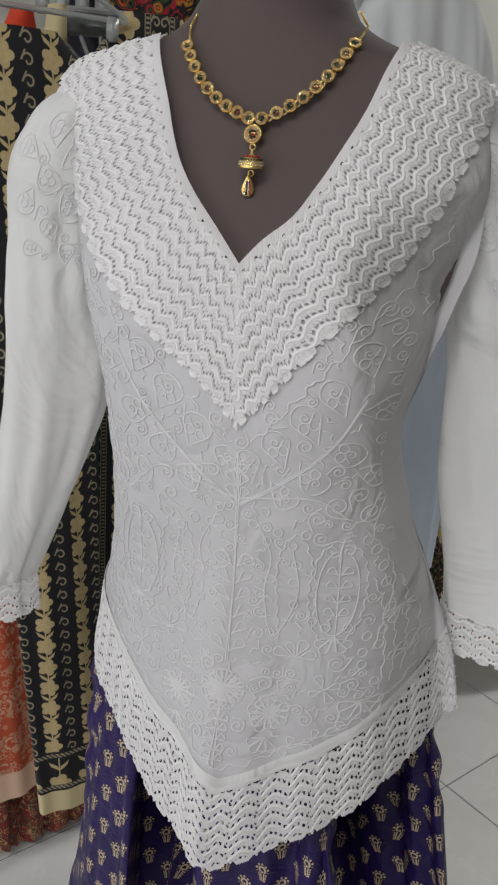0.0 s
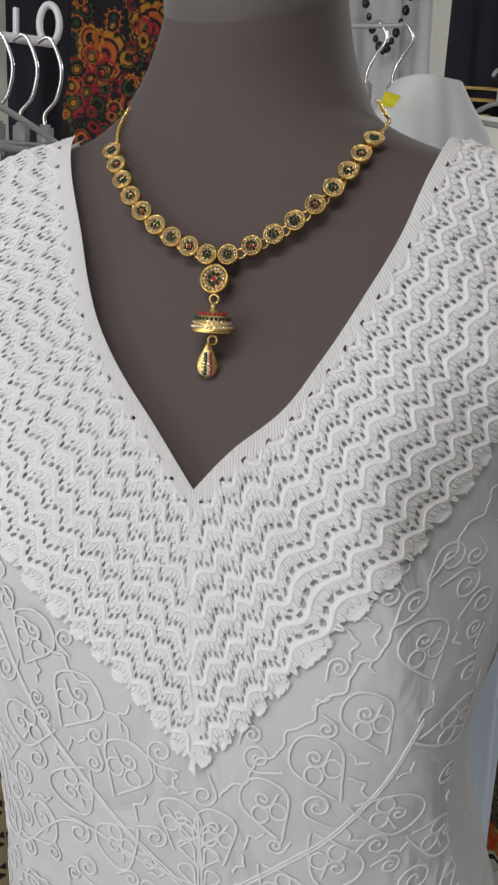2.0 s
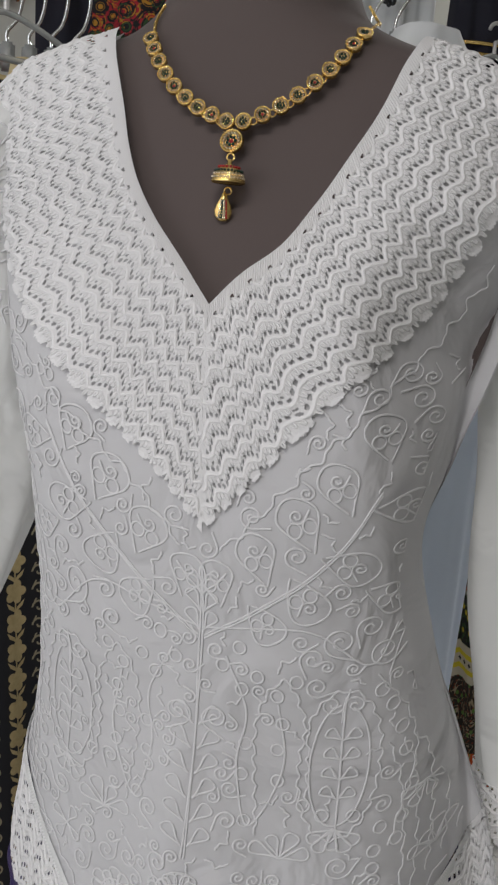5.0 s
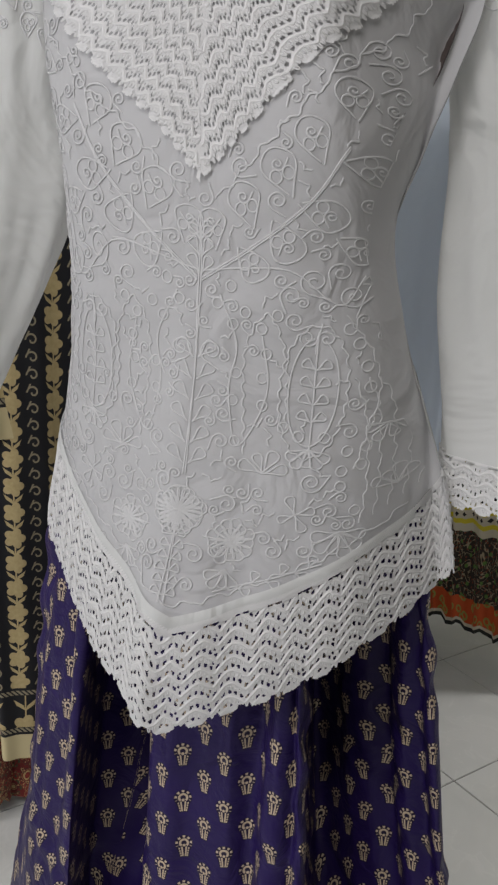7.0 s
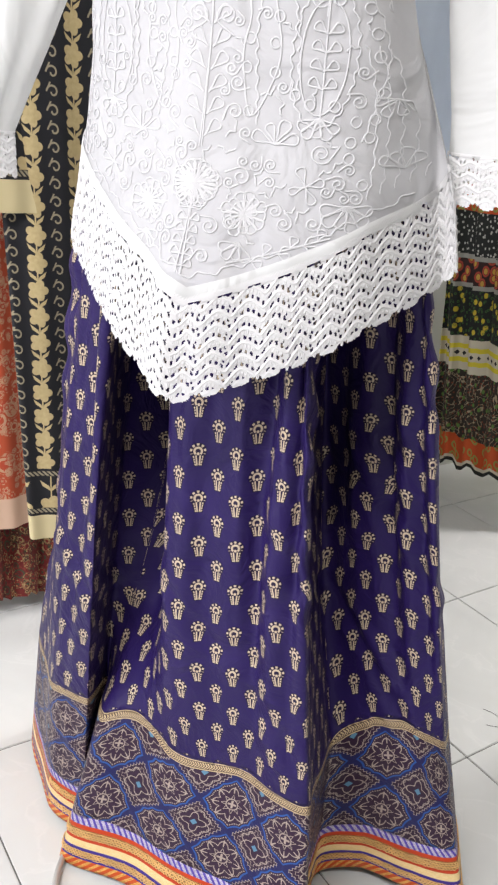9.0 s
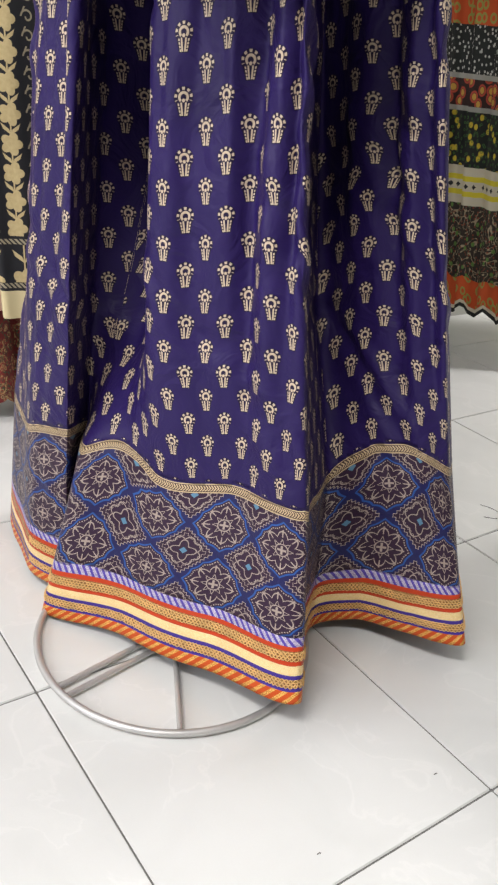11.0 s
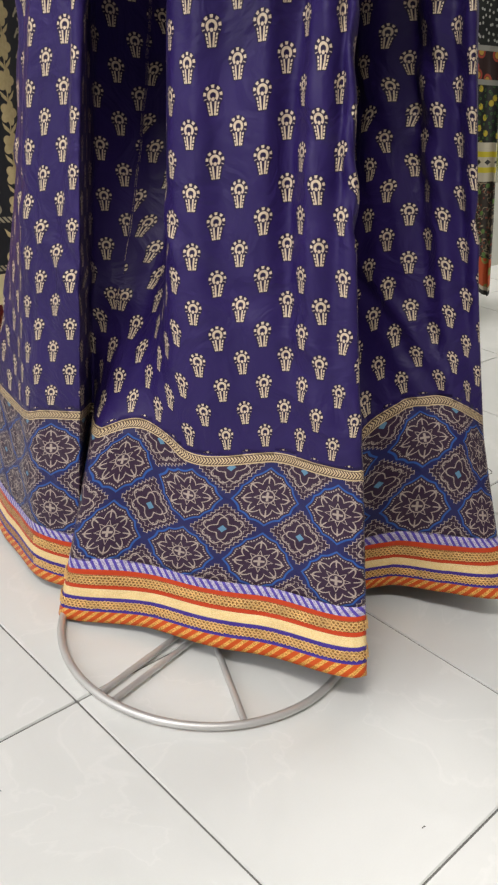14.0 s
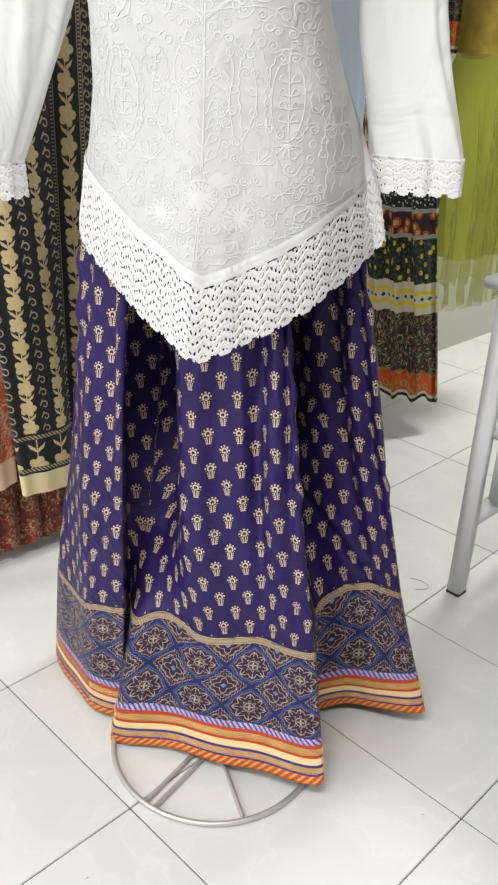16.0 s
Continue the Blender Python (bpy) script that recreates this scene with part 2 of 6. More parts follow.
    for lo, hi, colour in ((-0.02, 0.0155, orange_gold), (0.0155, 0.0205, violet), (0.0205, 0.0305, braided), (0.0305, 0.0355, violet), (0.0355, 0.0475, pale),
                           (0.0475, 0.0530, red), (0.0530, 0.0655, braided), (0.0655, 0.0710, red), (0.0710, 0.0820, white_violet)):
        base = s.mix(s.between(v, lo, hi), base, colour)
    recolour(mat, base)
    ribbon = s.below(v, 0.082)
    mat.node_tree.nodes["Principled BSDF"].inputs["Specular IOR Level"].default_value = 0.22
    bsdf = mat.node_tree.nodes["Principled BSDF"]
    shiny = s.any(s.between(v, 0.0355, 0.0475), s.between(v, 0.0205, 0.0305), s.between(v, 0.053, 0.0655), s.between(v, -0.02, 0.0155))
    s.put(bsdf.inputs["Metallic"], s("MULTIPLY", shiny, 0.35))
    # ribbon relief and the satin's small creases
    crumple = s.node("ShaderNodeTexNoise", Scale=16.0, Detail=3.0, Distortion=1.8)
    s.nt.links.new(s.nt.nodes.new("ShaderNodeTexCoord").outputs["Object"], crumple.inputs["Vector"])
    relief = s("ADD", s("MULTIPLY", s.all(shiny, s.any(glint, s.between(bead, 0.0010, 0.0021, 0.0003))), 0.07), s("MULTIPLY", crumple.outputs["Fac"], 0.9))
    fine_bump = bsdf.inputs["Normal"].links[0].from_node
    fold = s.node("ShaderNodeBump", Strength=0.38, Distance=0.017, Height=relief)
    s.nt.links.new(fine_bump.outputs[0], fold.inputs["Normal"])
    s.nt.links.new(fold.outputs[0], bsdf.inputs["Normal"])
    s.put(bsdf.inputs["Roughness"], s.node("ShaderNodeMapRange", Value=ribbon).outputs[0])
    rr = bsdf.inputs["Roughness"].links[0].from_node
    rr.inputs[3].default_value, rr.inputs[4].default_value = 0.46, 0.42
    return mat


SKIRT = skirt_print()
GOLD_THREAD = material("gold_thread", (0.85, 0.56, 0.23), 0.28, 0.55, 400, 0.4, 0.3, 3000)


def crumple(mat, scale, reach, strength=0.4):
    """Adds soft creases to a cloth's relief."""
    s = Sum(mat)
    bsdf = mat.node_tree.nodes["Principled BSDF"]
    fine = bsdf.inputs["Normal"].links[0].from_node
    n = s.node("ShaderNodeTexNoise", Scale=scale, Detail=3.0, Distortion=1.5)
    s.nt.links.new(s.nt.nodes.new("ShaderNodeTexCoord").outputs["Object"], n.inputs["Vector"])
    b = s.node("ShaderNodeBump", Strength=strength, Distance=reach, Height=n.outputs["Fac"])
    s.nt.links.new(fine.outputs[0], b.inputs["Normal"])
    s.nt.links.new(b.outputs[0], bsdf.inputs["Normal"])


crumple(VOILE, 11.0, 0.02, 0.55)
crumple(SLEEVE, 7.0, 0.035, 0.55)

# ---- building helpers ----


def mesh_of(name, verts, quads, mat, parent=None, uv=None, smooth=True, label=""):
    """One mesh object from arrays of points and four-sided faces."""
    me = bpy.data.meshes.new(name)
    verts, quads = np.asarray(verts, dtype=np.float64).reshape(-1, 3), np.asarray(quads, dtype=np.int32).reshape(-1, 4)
    used = np.unique(quads)
    renum = np.full(len(verts), -1, dtype=np.int32)
    renum[used] = np.arange(len(used))
    verts, quads = verts[used], renum[quads]
    me.vertices.add(len(verts))
    me.vertices.foreach_set("co", verts.astype(np.float32).ravel())
    me.loops.add(quads.size)
    me.loops.foreach_set("vertex_index", quads.ravel())
    me.polygons.add(len(quads))
    me.polygons.foreach_set("loop_start", np.arange(0, quads.size, 4, dtype=np.int32))
    me.update(calc_edges=True)
    if uv is not None:
        layer = me.uv_layers.new(name="uv")
        layer.data.foreach_set("uv", np.asarray(uv, dtype=np.float32).reshape(-1, 2)[used][quads.ravel()].ravel())
    me.polygons.foreach_set("use_smooth", np.full(len(quads), smooth))
    me.materials.append(mat)
    ob = new(name, me)
    if parent is not None:
        ob.parent = parent
    if label:
        tagged(ob, label)
    return ob


def grid_quads(n, m, closed=False):
    """Faces of an n x m grid of points; closed joins the last column to the first."""
    i, j = np.meshgrid(np.arange(n - 1), np.arange(m if closed else m - 1), indexing="ij")
    k = (j + 1) % m
    return np.stack([i * m + j, i * m + k, (i + 1) * m + k, (i + 1) * m + j], -1).reshape(-1, 4)


def part(name, bm, mat, parent=None, label="", smooth=True):
    me = bpy.data.meshes.new(name)
    bm.to_mesh(me)
    bm.free()
    for f in me.polygons:
        f.use_smooth = smooth
    me.materials.append(mat)
    ob = new(name, me)
    if parent is not None:
        ob.parent = parent
    if label:
        tagged(ob, label)
    return ob


def box_bm(sx, sy, sz, m=None, bevel=0.003):
    bm = bmesh.new()
    bmesh.ops.create_cube(bm, size=1.0, matrix=(m or Matrix()) @ Matrix.Diagonal((sx, sy, sz, 1)))
    if bevel:
        bmesh.ops.bevel(bm, geom=list(bm.edges), offset=bevel, segments=2, affect="EDGES")
    return bm


def tubes(paths, radius, sides=5):
    """Points and faces of round cords along many paths."""
    V, Q, base = [], [], 0
    a = np.linspace(0, 2 * np.pi, sides, endpoint=False)
    for path in paths:
        p = np.asarray(path, dtype=float)
        if len(p) < 2:
            continue
        t = np.gradient(p, axis=0)
        t /= np.linalg.norm(t, axis=1)[:, None] + 1e-12
        up = np.tile(np.array([0.31, -0.87, 0.38]), (len(p), 1))
        bad = np.abs((up * t).sum(1)) > 0.93
        up[bad] = (0.9, 0.3, 0.1)
        n = np.cross(t, up)
        n /= np.linalg.norm(n, axis=1)[:, None] + 1e-12
        b = np.cross(t, n)
        ring = p[:, None] + radius * (np.cos(a)[None, :, None] * n[:, None] + np.sin(a)[None, :, None] * b[:, None])
        V.append(ring.reshape(-1, 3))
        Q.append(grid_quads(len(p), sides, True) + base)
        base += len(p) * sides
    return np.concatenate(V), np.concatenate(Q)


def thing(name, label, category, group="", at=(0, 0, 0)):
    ob = tagged(new(name), label, category, group)
    ob.location = at
    return ob


def child(ob, parent):
    """Parents ob so that its world place stays as built."""
    ob.parent = parent
    at = Matrix.Translation(parent.location)
    if parent.parent is not None:
        at = Matrix.Translation(parent.parent.location) @ parent.matrix_parent_inverse @ at
    ob.matrix_parent_inverse = at.inverted()
    return ob


def spline(keys, x):
    """Smooth values through (place, value) keys."""
    kx, ky = np.array([k[0] for k in keys], float), np.array([k[1] for k in keys], float)
    order = np.argsort(kx)
    kx, ky = kx[order], ky[order]
    m = np.gradient(ky, kx)
    x = np.clip(np.asarray(x, float), kx[0], kx[-1])
    i = np.clip(np.searchsorted(kx, x) - 1, 0, len(kx) - 2)
    h = kx[i + 1] - kx[i]
    t = (x - kx[i]) / h
    return ((2 * t**3 - 3 * t**2 + 1) * ky[i] + (t**3 - 2 * t**2 + t) * h * m[i] + (-2 * t**3 + 3 * t**2) * ky[i + 1] + (t**3 - t**2) * h * m[i + 1])


# ---- the room ----


def slab(name, p0, p1, q0, q1, z0, z1, mat):
    c = [room(p, q, z) for z in (z0, z1) for p, q in ((p0, q0), (p1, q0), (p1, q1), (p0, q1))]
    f = [(0, 3, 2, 1), (4, 5, 6, 7), (0, 1, 5, 4), (1, 2, 6, 5), (2, 3, 7, 6), (3, 0, 4, 7)]
    if (E1.cross(E2)).z < 0:
        f = [q[::-1] for q in f]
    return tagged(mesh_of(name, [tuple(v) for v in c], f, mat, smooth=False), kind="structure")


GROUT = material("grey_grout", (0.16, 0.16, 0.15), 0.9, 0, 30, 0.2, 0.2, 800)
floor = tagged(slab("floor", P0, P1, Q0, Q1, -0.12, -0.0022, GROUT), "pale grey glazed floor tiles with thin dark joints", "floor", kind="structure")
tagged(slab("ceiling", P0, P1, Q0, Q1, HIGH, HIGH + 0.1, CEILING), "plain white painted ceiling", "ceiling")
tagged(slab("wall_north", P0 - 0.12, P0, Q0, Q1, 0, HIGH, WALL), "pale painted shop wall behind the clothes", "wall")
# these three walls are never seen; their dark colour only lowers the fill
tagged(slab("wall_east", P0, P1, Q1, Q1 + 0.12, 0, HIGH, WALL_UNSEEN), "unseen shop wall, darkened to cut bounced light", "wall")
tagged(slab("wall_south", P1, P1 + 0.12, Q0, Q1, 0, HIGH, WALL_UNSEEN), "unseen shop wall, darkened to cut bounced light", "wall")
tagged(slab("wall_west", P0, P1, Q0 - 0.12, Q0, 0, HIGH, WALL_UNSEEN), "unseen shop wall, darkened to cut bounced light", "wall")

# ---- the dress form and its tunic: shapes in the form's own frame, x to its left-hand side in view, f forward ----
YAW = radians(-15)
BODY0 = np.array((0.05, 0.80))
BX, BF = np.array((math.cos(YAW), math.sin(YAW))), np.array((math.sin(YAW), -math.cos(YAW)))
AXIS = ((0.75, 0.015), (1.28, 0.013), (1.42, 0.0), (1.6, -0.02), (1.76, -0.02))
HALF_L = ((0.75, 0.222), (0.92, 0.208), (1.0, 0.194), (1.16, 0.172), (1.26, 0.172), (1.4, 0.192), (1.5, 0.209), (1.575, 0.214), (1.59, 0.196), (1.603, 0.158), (1.613, 0.120), (1.628, 0.093), (1.65, 0.076), (1.69, 0.0585), (1.76, 0.0565))
HALF_R = ((0.75, 0.262), (0.87, 0.245), (0.99, 0.218), (1.1, 0.176), (1.17, 0.150), (1.25, 0.131), (1.34, 0.158), (1.45, 0.197), (1.55, 0.204), (1.585, 0.200), (1.603, 0.166), (1.617, 0.118), (1.632, 0.085), (1.65, 0.072), (1.69, 0.0585), (1.76, 0.0565))
FRONT = ((0.75, 0.178), (0.884, 0.165), (1.0, 0.136), (1.1, 0.126), (1.2, 0.129), (1.287, 0.133), (1.36, 0.129), (1.42, 0.116), (1.484, 0.090), (1.53, 0.078), (1.58, 0.062), (1.615, 0.046), (1.65, 0.042), (1.69, 0.044), (1.76, 0.046))
BACK = ((0.75, -0.175), (0.9, -0.155), (1.1, -0.11), (1.2, -0.105), (1.35, -0.115), (1.5, -0.115), (1.58, -0.10), (1.62, -0.083), (1.66, -0.075), (1.76, -0.075))
MIDDLE = ((0.75, -0.01), (1.3, 0.0), (1.5, -0.01), (1.6, -0.022), (1.76, -0.015))
POWER = ((0.75, 1.28), (0.9, 1.42), (1.05, 1.9), (1.2, 2.6), (1.35, 2.9), (1.5, 2.5), (1.6, 2.1), (1.66, 2.0), (1.76, 2.0))


def to_world(x, f, z):
    xy = BODY0 + np.asarray(x)[..., None] * BX + np.asarray(f)[..., None] * BF
    return np.concatenate([xy, np.broadcast_to(np.asarray(z, float)[..., None], xy.shape[:-1] + (1,))], -1)


FOLD = ((0.78, 0.205), (0.9, 0.180), (1.0, 0.175), (1.1, 0.175), (1.2, 0.163), (1.25, 0.147), (1.3, 0.128), (1.363, 0.108), (1.42, 0.092), (1.5, 0.10))


def folded(x, f, z):
    """The cloth turns back along a slanting fold from the bust to the hem, on one side."""
    z = np.asarray(z, float)
    line = spline(FOLD, z)
    depth = np.clip((1.50 - z) / 0.10, 0, 1) * np.clip((z - 0.84) / 0.15, 0.6, 1)
    back = depth * 1.35 * np.logaddexp(0, (x - line) / 0.004) * 0.004
    return f - np.where(f > -0.005, np.minimum(back, np.clip(f + 0.012, 0, 1)), 0)


def front_of(x, z):
    """Forward reach of the torso's front at the chart place (x, z)."""
    x, z = np.asarray(x, float), np.asarray(z, float)
    off = x - spline(AXIS, z)
    half = np.where(off > 0, spline(HALF_R, z), spline(HALF_L, z))
    s = np.clip(np.abs(off) / half, 0, 0.992)
    n, mid = spline(POWER, z), spline(MIDDLE, z)
    return folded(x, mid + (spline(FRONT, z) - mid) * (1 - s**n) ** (1 / n), z)


def ripple(x, z):
    """Soft hanging folds of the tunic's cloth, growing towards the hem."""
    low = np.clip((1.34 - z) / 0.5, 0, 1)
    pleat = 0.0065 * np.clip((1.22 - z) / 0.12, 0, 1) * np.exp(-(((x - 0.008) / 0.017) ** 2)) - 0.004 * np.clip((1.2 - z) / 0.15, 0, 1) * np.exp(-(((x + 0.055) / 0.03) ** 2))
    return pleat + 0.0038 * low * (np.sin(x * 62 + 1.1 + z * 5) * 0.55 + np.sin(x * 117 + z * 9) * 0.3) + 0.0010 * np.sin(x * 90 + z * 31) * np.sin(z * 40 + x * 20)


def on_front(x, z, lift=0.0):
    """World place on the torso's front, lifted off it along the normal."""
    x, z = np.asarray(x, float), np.asarray(z, float)
    e = 0.004
    f = front_of(x, z)
    fx = np.clip((front_of(x + e, z) - front_of(x - e, z)) / (2 * e), -3, 3)
    fz = np.clip((front_of(x, z + e) - front_of(x, z - e)) / (2 * e), -3, 3)
    k = (lift + ripple(x, z)) / np.sqrt(1 + fx**2 + fz**2)
    return to_world(x - fx * k, f + k, z - fz * k)


def section(z, count):
    """The closed outline of the torso at height z: count points to each quarter, from the front by its left and the back."""
    n = float(spline(POWER, z))
    x0, mid = float(spline(AXIS, z)), float(spline(MIDDLE, z))
    quarters = []
    for half, depth, flip in ((spline(HALF_R, z), spline(FRONT, z), 0), (spline(HALF_R, z), spline(BACK, z), 1), (spline(HALF_L, z), spline(BACK, z), 0), (spline(HALF_L, z), spline(FRONT, z), 1)):
        back = depth < 0
        a = np.linspace(0, np.pi / 2, 120)
        m = 2.0 if back else n
        xs = float(half) * np.sin(a) ** (2 / m)
        fs = mid + (float(depth) - mid) * np.cos(a) ** (2 / m)
        length = np.concatenate([[0], np.cumsum(np.hypot(np.diff(xs), np.diff(fs)))])
        even = np.linspace(0, length[-1], count + 1)
        xs, fs = np.interp(even, length, xs), np.interp(even, length, fs)
        if not back and not flip:
            fs = folded(x0 + xs, fs, np.full(len(xs), float(z)))
        if flip:
            xs, fs = xs[::-1], fs[::-1]
        quarters.append((xs[:-1], fs[:-1]))
    sign = (1, 1, -1, -1)
    x = np.concatenate([x0 + g * q[0] for g, q in zip(sign, quarters)])
    f = np.concatenate([q[1] for q in quarters])
    return x, f


def dress_form():
    form = thing("dress_form", "charcoal grey jersey tailor's dress form on a round steel stand", "dress form", at=(0.077, 0.737, 0))
    zs = np.concatenate([np.linspace(1.05, 1.56, 22), np.linspace(1.57, 1.70, 34)])
    rings = []
    for z in zs:
        x, f = section(z, 24)
        k = 0.006 * min(1.0, max(0.0, (1.63 - z) / 0.05))
        c = np.array((x.mean(), f.mean()))
        rings.append(to_world(x - (x - c[0]) * k / 0.1, f - (f - c[1]) * k / 0.1, z))
    rings = np.array(rings)
    # the neck ends in a slant, low in front
    x, f = section(1.70, 24)
    tops = []
    for k, (grow, rise) in enumerate(((1.0, 0.0), (1.006, 0.001), (1.014, 0.010), (1.006, 0.0140), (0.97, 0.0158), (0.6, 0.0158), (0.2, 0.0158), (0.01, 0.0158))):
        cx, cf = x.mean(), f.mean()
        gx, gf = cx + (x - cx) * grow, cf + (f - cf) * grow
        tops.append(to_world(gx, gf, 1.703 - (gf - cf) * 0.50 + rise))
    tops = np.array(tops)
    # the last rows of the neck rise to meet the slant
    for i, z in enumerate(zs):
        if z > 1.62:
            x, f = section(z, 24)
            rings[i][:, 2] += (z - 1.62) / 0.08 * (0.003 - (f - f.mean()) * 0.50)
    n = rings.shape[1]
    child(mesh_of("torso", rings.reshape(-1, 3), grid_quads(len(rings), n, True), FORM), form)
    child(mesh_of("neck_cap", tops.reshape(-1, 3), grid_quads(len(tops), n, True), FORM_CAP, label="paler grey slanted neck cap"), form)
    # stand: ring, pole and pairs of rods for spokes
    ang = np.linspace(0, 2 * np.pi, 97)
    ring = np.stack([0.077 + 0.186 * np.cos(ang), 0.737 + 0.186 * np.sin(ang), np.full(97, 0.0075)], -1)
    child(mesh_of("base_ring", *tubes([ring], 0.0049, 10), STEEL), form)
    pole = [(0.077, 0.737, 0.004), (0.077, 0.745, 0.03), (0.075, 0.80, 0.16), (0.07, 0.83, 0.3), (0.06, 0.83, 0.7), (0.06, 0.80, 1.12)]
    child(mesh_of("pole", *tubes([pole], 0.014, 12), STEEL), form)
    for deg, gap in ((-130.5, 0.010), (-78.5, 0.0), (-10, 0.010), (100, 0.0), (160, 0.010)):
        d = np.array((math.cos(radians(deg)), math.sin(radians(deg)), 0))
        side = np.array((-d[1], d[0], 0))
        for g in ((-gap, gap) if gap else (0,)):
            rod = [np.array((0.077, 0.737, 0.0075)) + d * r + side * g for r in np.linspace(0.0, 0.182, 6)]
            child(mesh_of("spoke", *tubes([rod], 0.0040, 8), STEEL), form)
    return form


dress_form()

# neckline: half the opening's width by height, on either side
NECK_R = ((1.422, 0.0), (1.444, 0.019), (1.463, 0.039), (1.49, 0.055), (1.52, 0.071), (1.555, 0.087), (1.586, 0.097), (1.617, 0.107))
NECK_L = ((1.422, 0.0), (1.448, -0.025), (1.476, -0.052), (1.499, -0.068), (1.525, -0.080), (1.553, -0.090), (1.578, -0.101), (1.609, -0.116))
OUT_R = ((0.013, 1.284), (0.036, 1.312), (0.060, 1.342), (0.092, 1.382), (0.127, 1.432), (0.159, 1.491), (0.178, 1.544), (0.190, 1.586))
OUT_L = ((0.013, 1.284), (-0.026, 1.322), (-0.069, 1.352), (-0.115, 1.385), (-0.155, 1.424), (-0.186, 1.473), (-0.212, 1.522), (-0.226, 1.582))
COLLAR = 0.094


def hem_height(x):
    """Lower edge of the tunic's lace by sideways place: a point in front, rising to the sides."""
    off = np.asarray(x) - 0.026
    return 0.796 + np.where(off > 0, 0.34 * np.abs(off) + 1.15 * off**2, 0.47 * np.abs(off) + 0.75 * off**2)


def scallop(u, wave):
    """How far the free edge of the lace runs beyond its band."""
    a = np.mod(u / wave, 1.0)
    return 0.0048 * np.where(a < 0.62, np.sqrt(np.clip(1 - ((a - 0.31) / 0.31) ** 4, 0, 1)), 0.0) + 0.0008 * np.cos(2 * np.pi * u / 0.0026)


def crochet(name, P, length, width, parent, label, step, phase=0.0, band=0.0085, plain_start=0.0, shear=None, wave=0.0225, row=0.0114, slots=True, amp=0.215, sharp=0.78):
    """Lace over a grid of places P (rows across, columns along): an open net, with wavy cords and combs of loops on it."""
    nw, nu = P.shape[:2]
    w, u = np.linspace(0, width + 0.0065, nw)[:, None], np.linspace(0, length, nu)[None, :]
    du, dw = np.gradient(P, axis=1), np.gradient(P, axis=0)
    N = np.cross(du, dw)
    N /= np.linalg.norm(N, axis=-1, keepdims=True) + 1e-12
    out = P - np.array([BODY0[0] + 0.01, BODY0[1], 0])
    out[..., 2] = 0
    if (N * out).sum() < 0:
        N = -N
    if shear is None:
        shear = np.zeros(nu)
    line = u
    u = u + w * shear[None, :]

    def bend(uu):
        uu = uu + wave * (0.05 * np.sin(uu * 71) + 0.035 * np.sin(uu * 193 + 1))
        zig = np.arcsin(sharp * np.sin(2 * np.pi * (uu + phase) / wave)) * 2 / np.pi
        return wave * (amp * zig * (1 + 0.12 * np.sin(uu * 47)) + 0.012 * np.sin(4 * np.pi * (uu + phase) / wave + 0.9))

    vv = np.mod(w + 0.0035 + bend(u), row) / row
    turn = np.floor((w + 0.0035 + bend(u)) / row)
    uu = np.mod((u + phase) / wave * 5 + 0.5 * np.mod(turn, 2), 1.0)
    gap = (vv > 0.66) & (vv < 0.97) & (np.abs(uu - 0.5) < 0.36 - 0.8 * np.abs(vv - 0.80))
    gap |= (vv > 0.36) & (vv < 0.56) & (np.abs(np.mod((u + phase) / wave, 1.0) - 0.63) < 0.055)
    relief = 0.0006 * np.clip(1 - ((vv - 0.16) / 0.2) ** 2, 0, 1) + 0.0002 * np.cos(2 * np.pi * u / 0.0026) * (vv > 0.3)
    if band:
        gap = np.where(w < band, (w > band - 0.0030) & (np.abs(np.mod((u + phase) / wave, 1) - 0.4) < (0.24 if slots else 0.10)), gap)
        relief = np.where(w < band, 0.0010 + 0.0005 * np.cos(2 * np.pi * (u + w * 0.8) / 0.0028), relief)
    gap = gap & (w < width - 0.0015) & (line > plain_start)
    gap = gap | (w > width + scallop(u + phase, wave))
    Q = grid_quads(nw, nu)
    bad = gap.ravel()[Q].sum(1) > 2
    net = child(mesh_of(name, (P + N * relief[..., None]).reshape(-1, 3), Q[~bad], LACE, label=label), parent)

    def place(a, b, lift):
        """Sampled from the grid at along a, across b."""
        a = np.asarray(a, float)
        e = a
        for _ in range(8):
            a = e - b * np.interp(a, line[0], shear)
        ja, jb = np.clip(a / length * (nu - 1), 0, nu - 1.001), np.clip(b / (width + 0.0065) * (nw - 1), 0, nw - 1.001)
        i0, k0 = jb.astype(int), ja.astype(int)
        fi, fk = (jb - i0)[:, None], (ja - k0)[:, None]
        mixed = [G[i0, k0] * (1 - fi) * (1 - fk) + G[i0 + 1, k0] * fi * (1 - fk) + G[i0, k0 + 1] * (1 - fi) * fk + G[i0 + 1, k0 + 1] * fi * fk for G in (P, N)]
        return mixed[0] + mixed[1] * np.asarray(lift)[..., None]

    cords, loops = [], []
    rng = np.random.RandomState(7)
    for r in range(int((width + 0.004) / row) + 1):
        a = np.arange(-0.12, length + 0.05, 0.0018)
        b = (r + 0.16) * row - 0.0035 - bend(a)
        spot = a
        for _ in range(8):
            spot = a - b * np.interp(spot, line[0], shear)
        ok = (b > (band - 0.001 if band else 0.0005)) & (b < width + 0.001) & (spot > 0) & (spot < length)
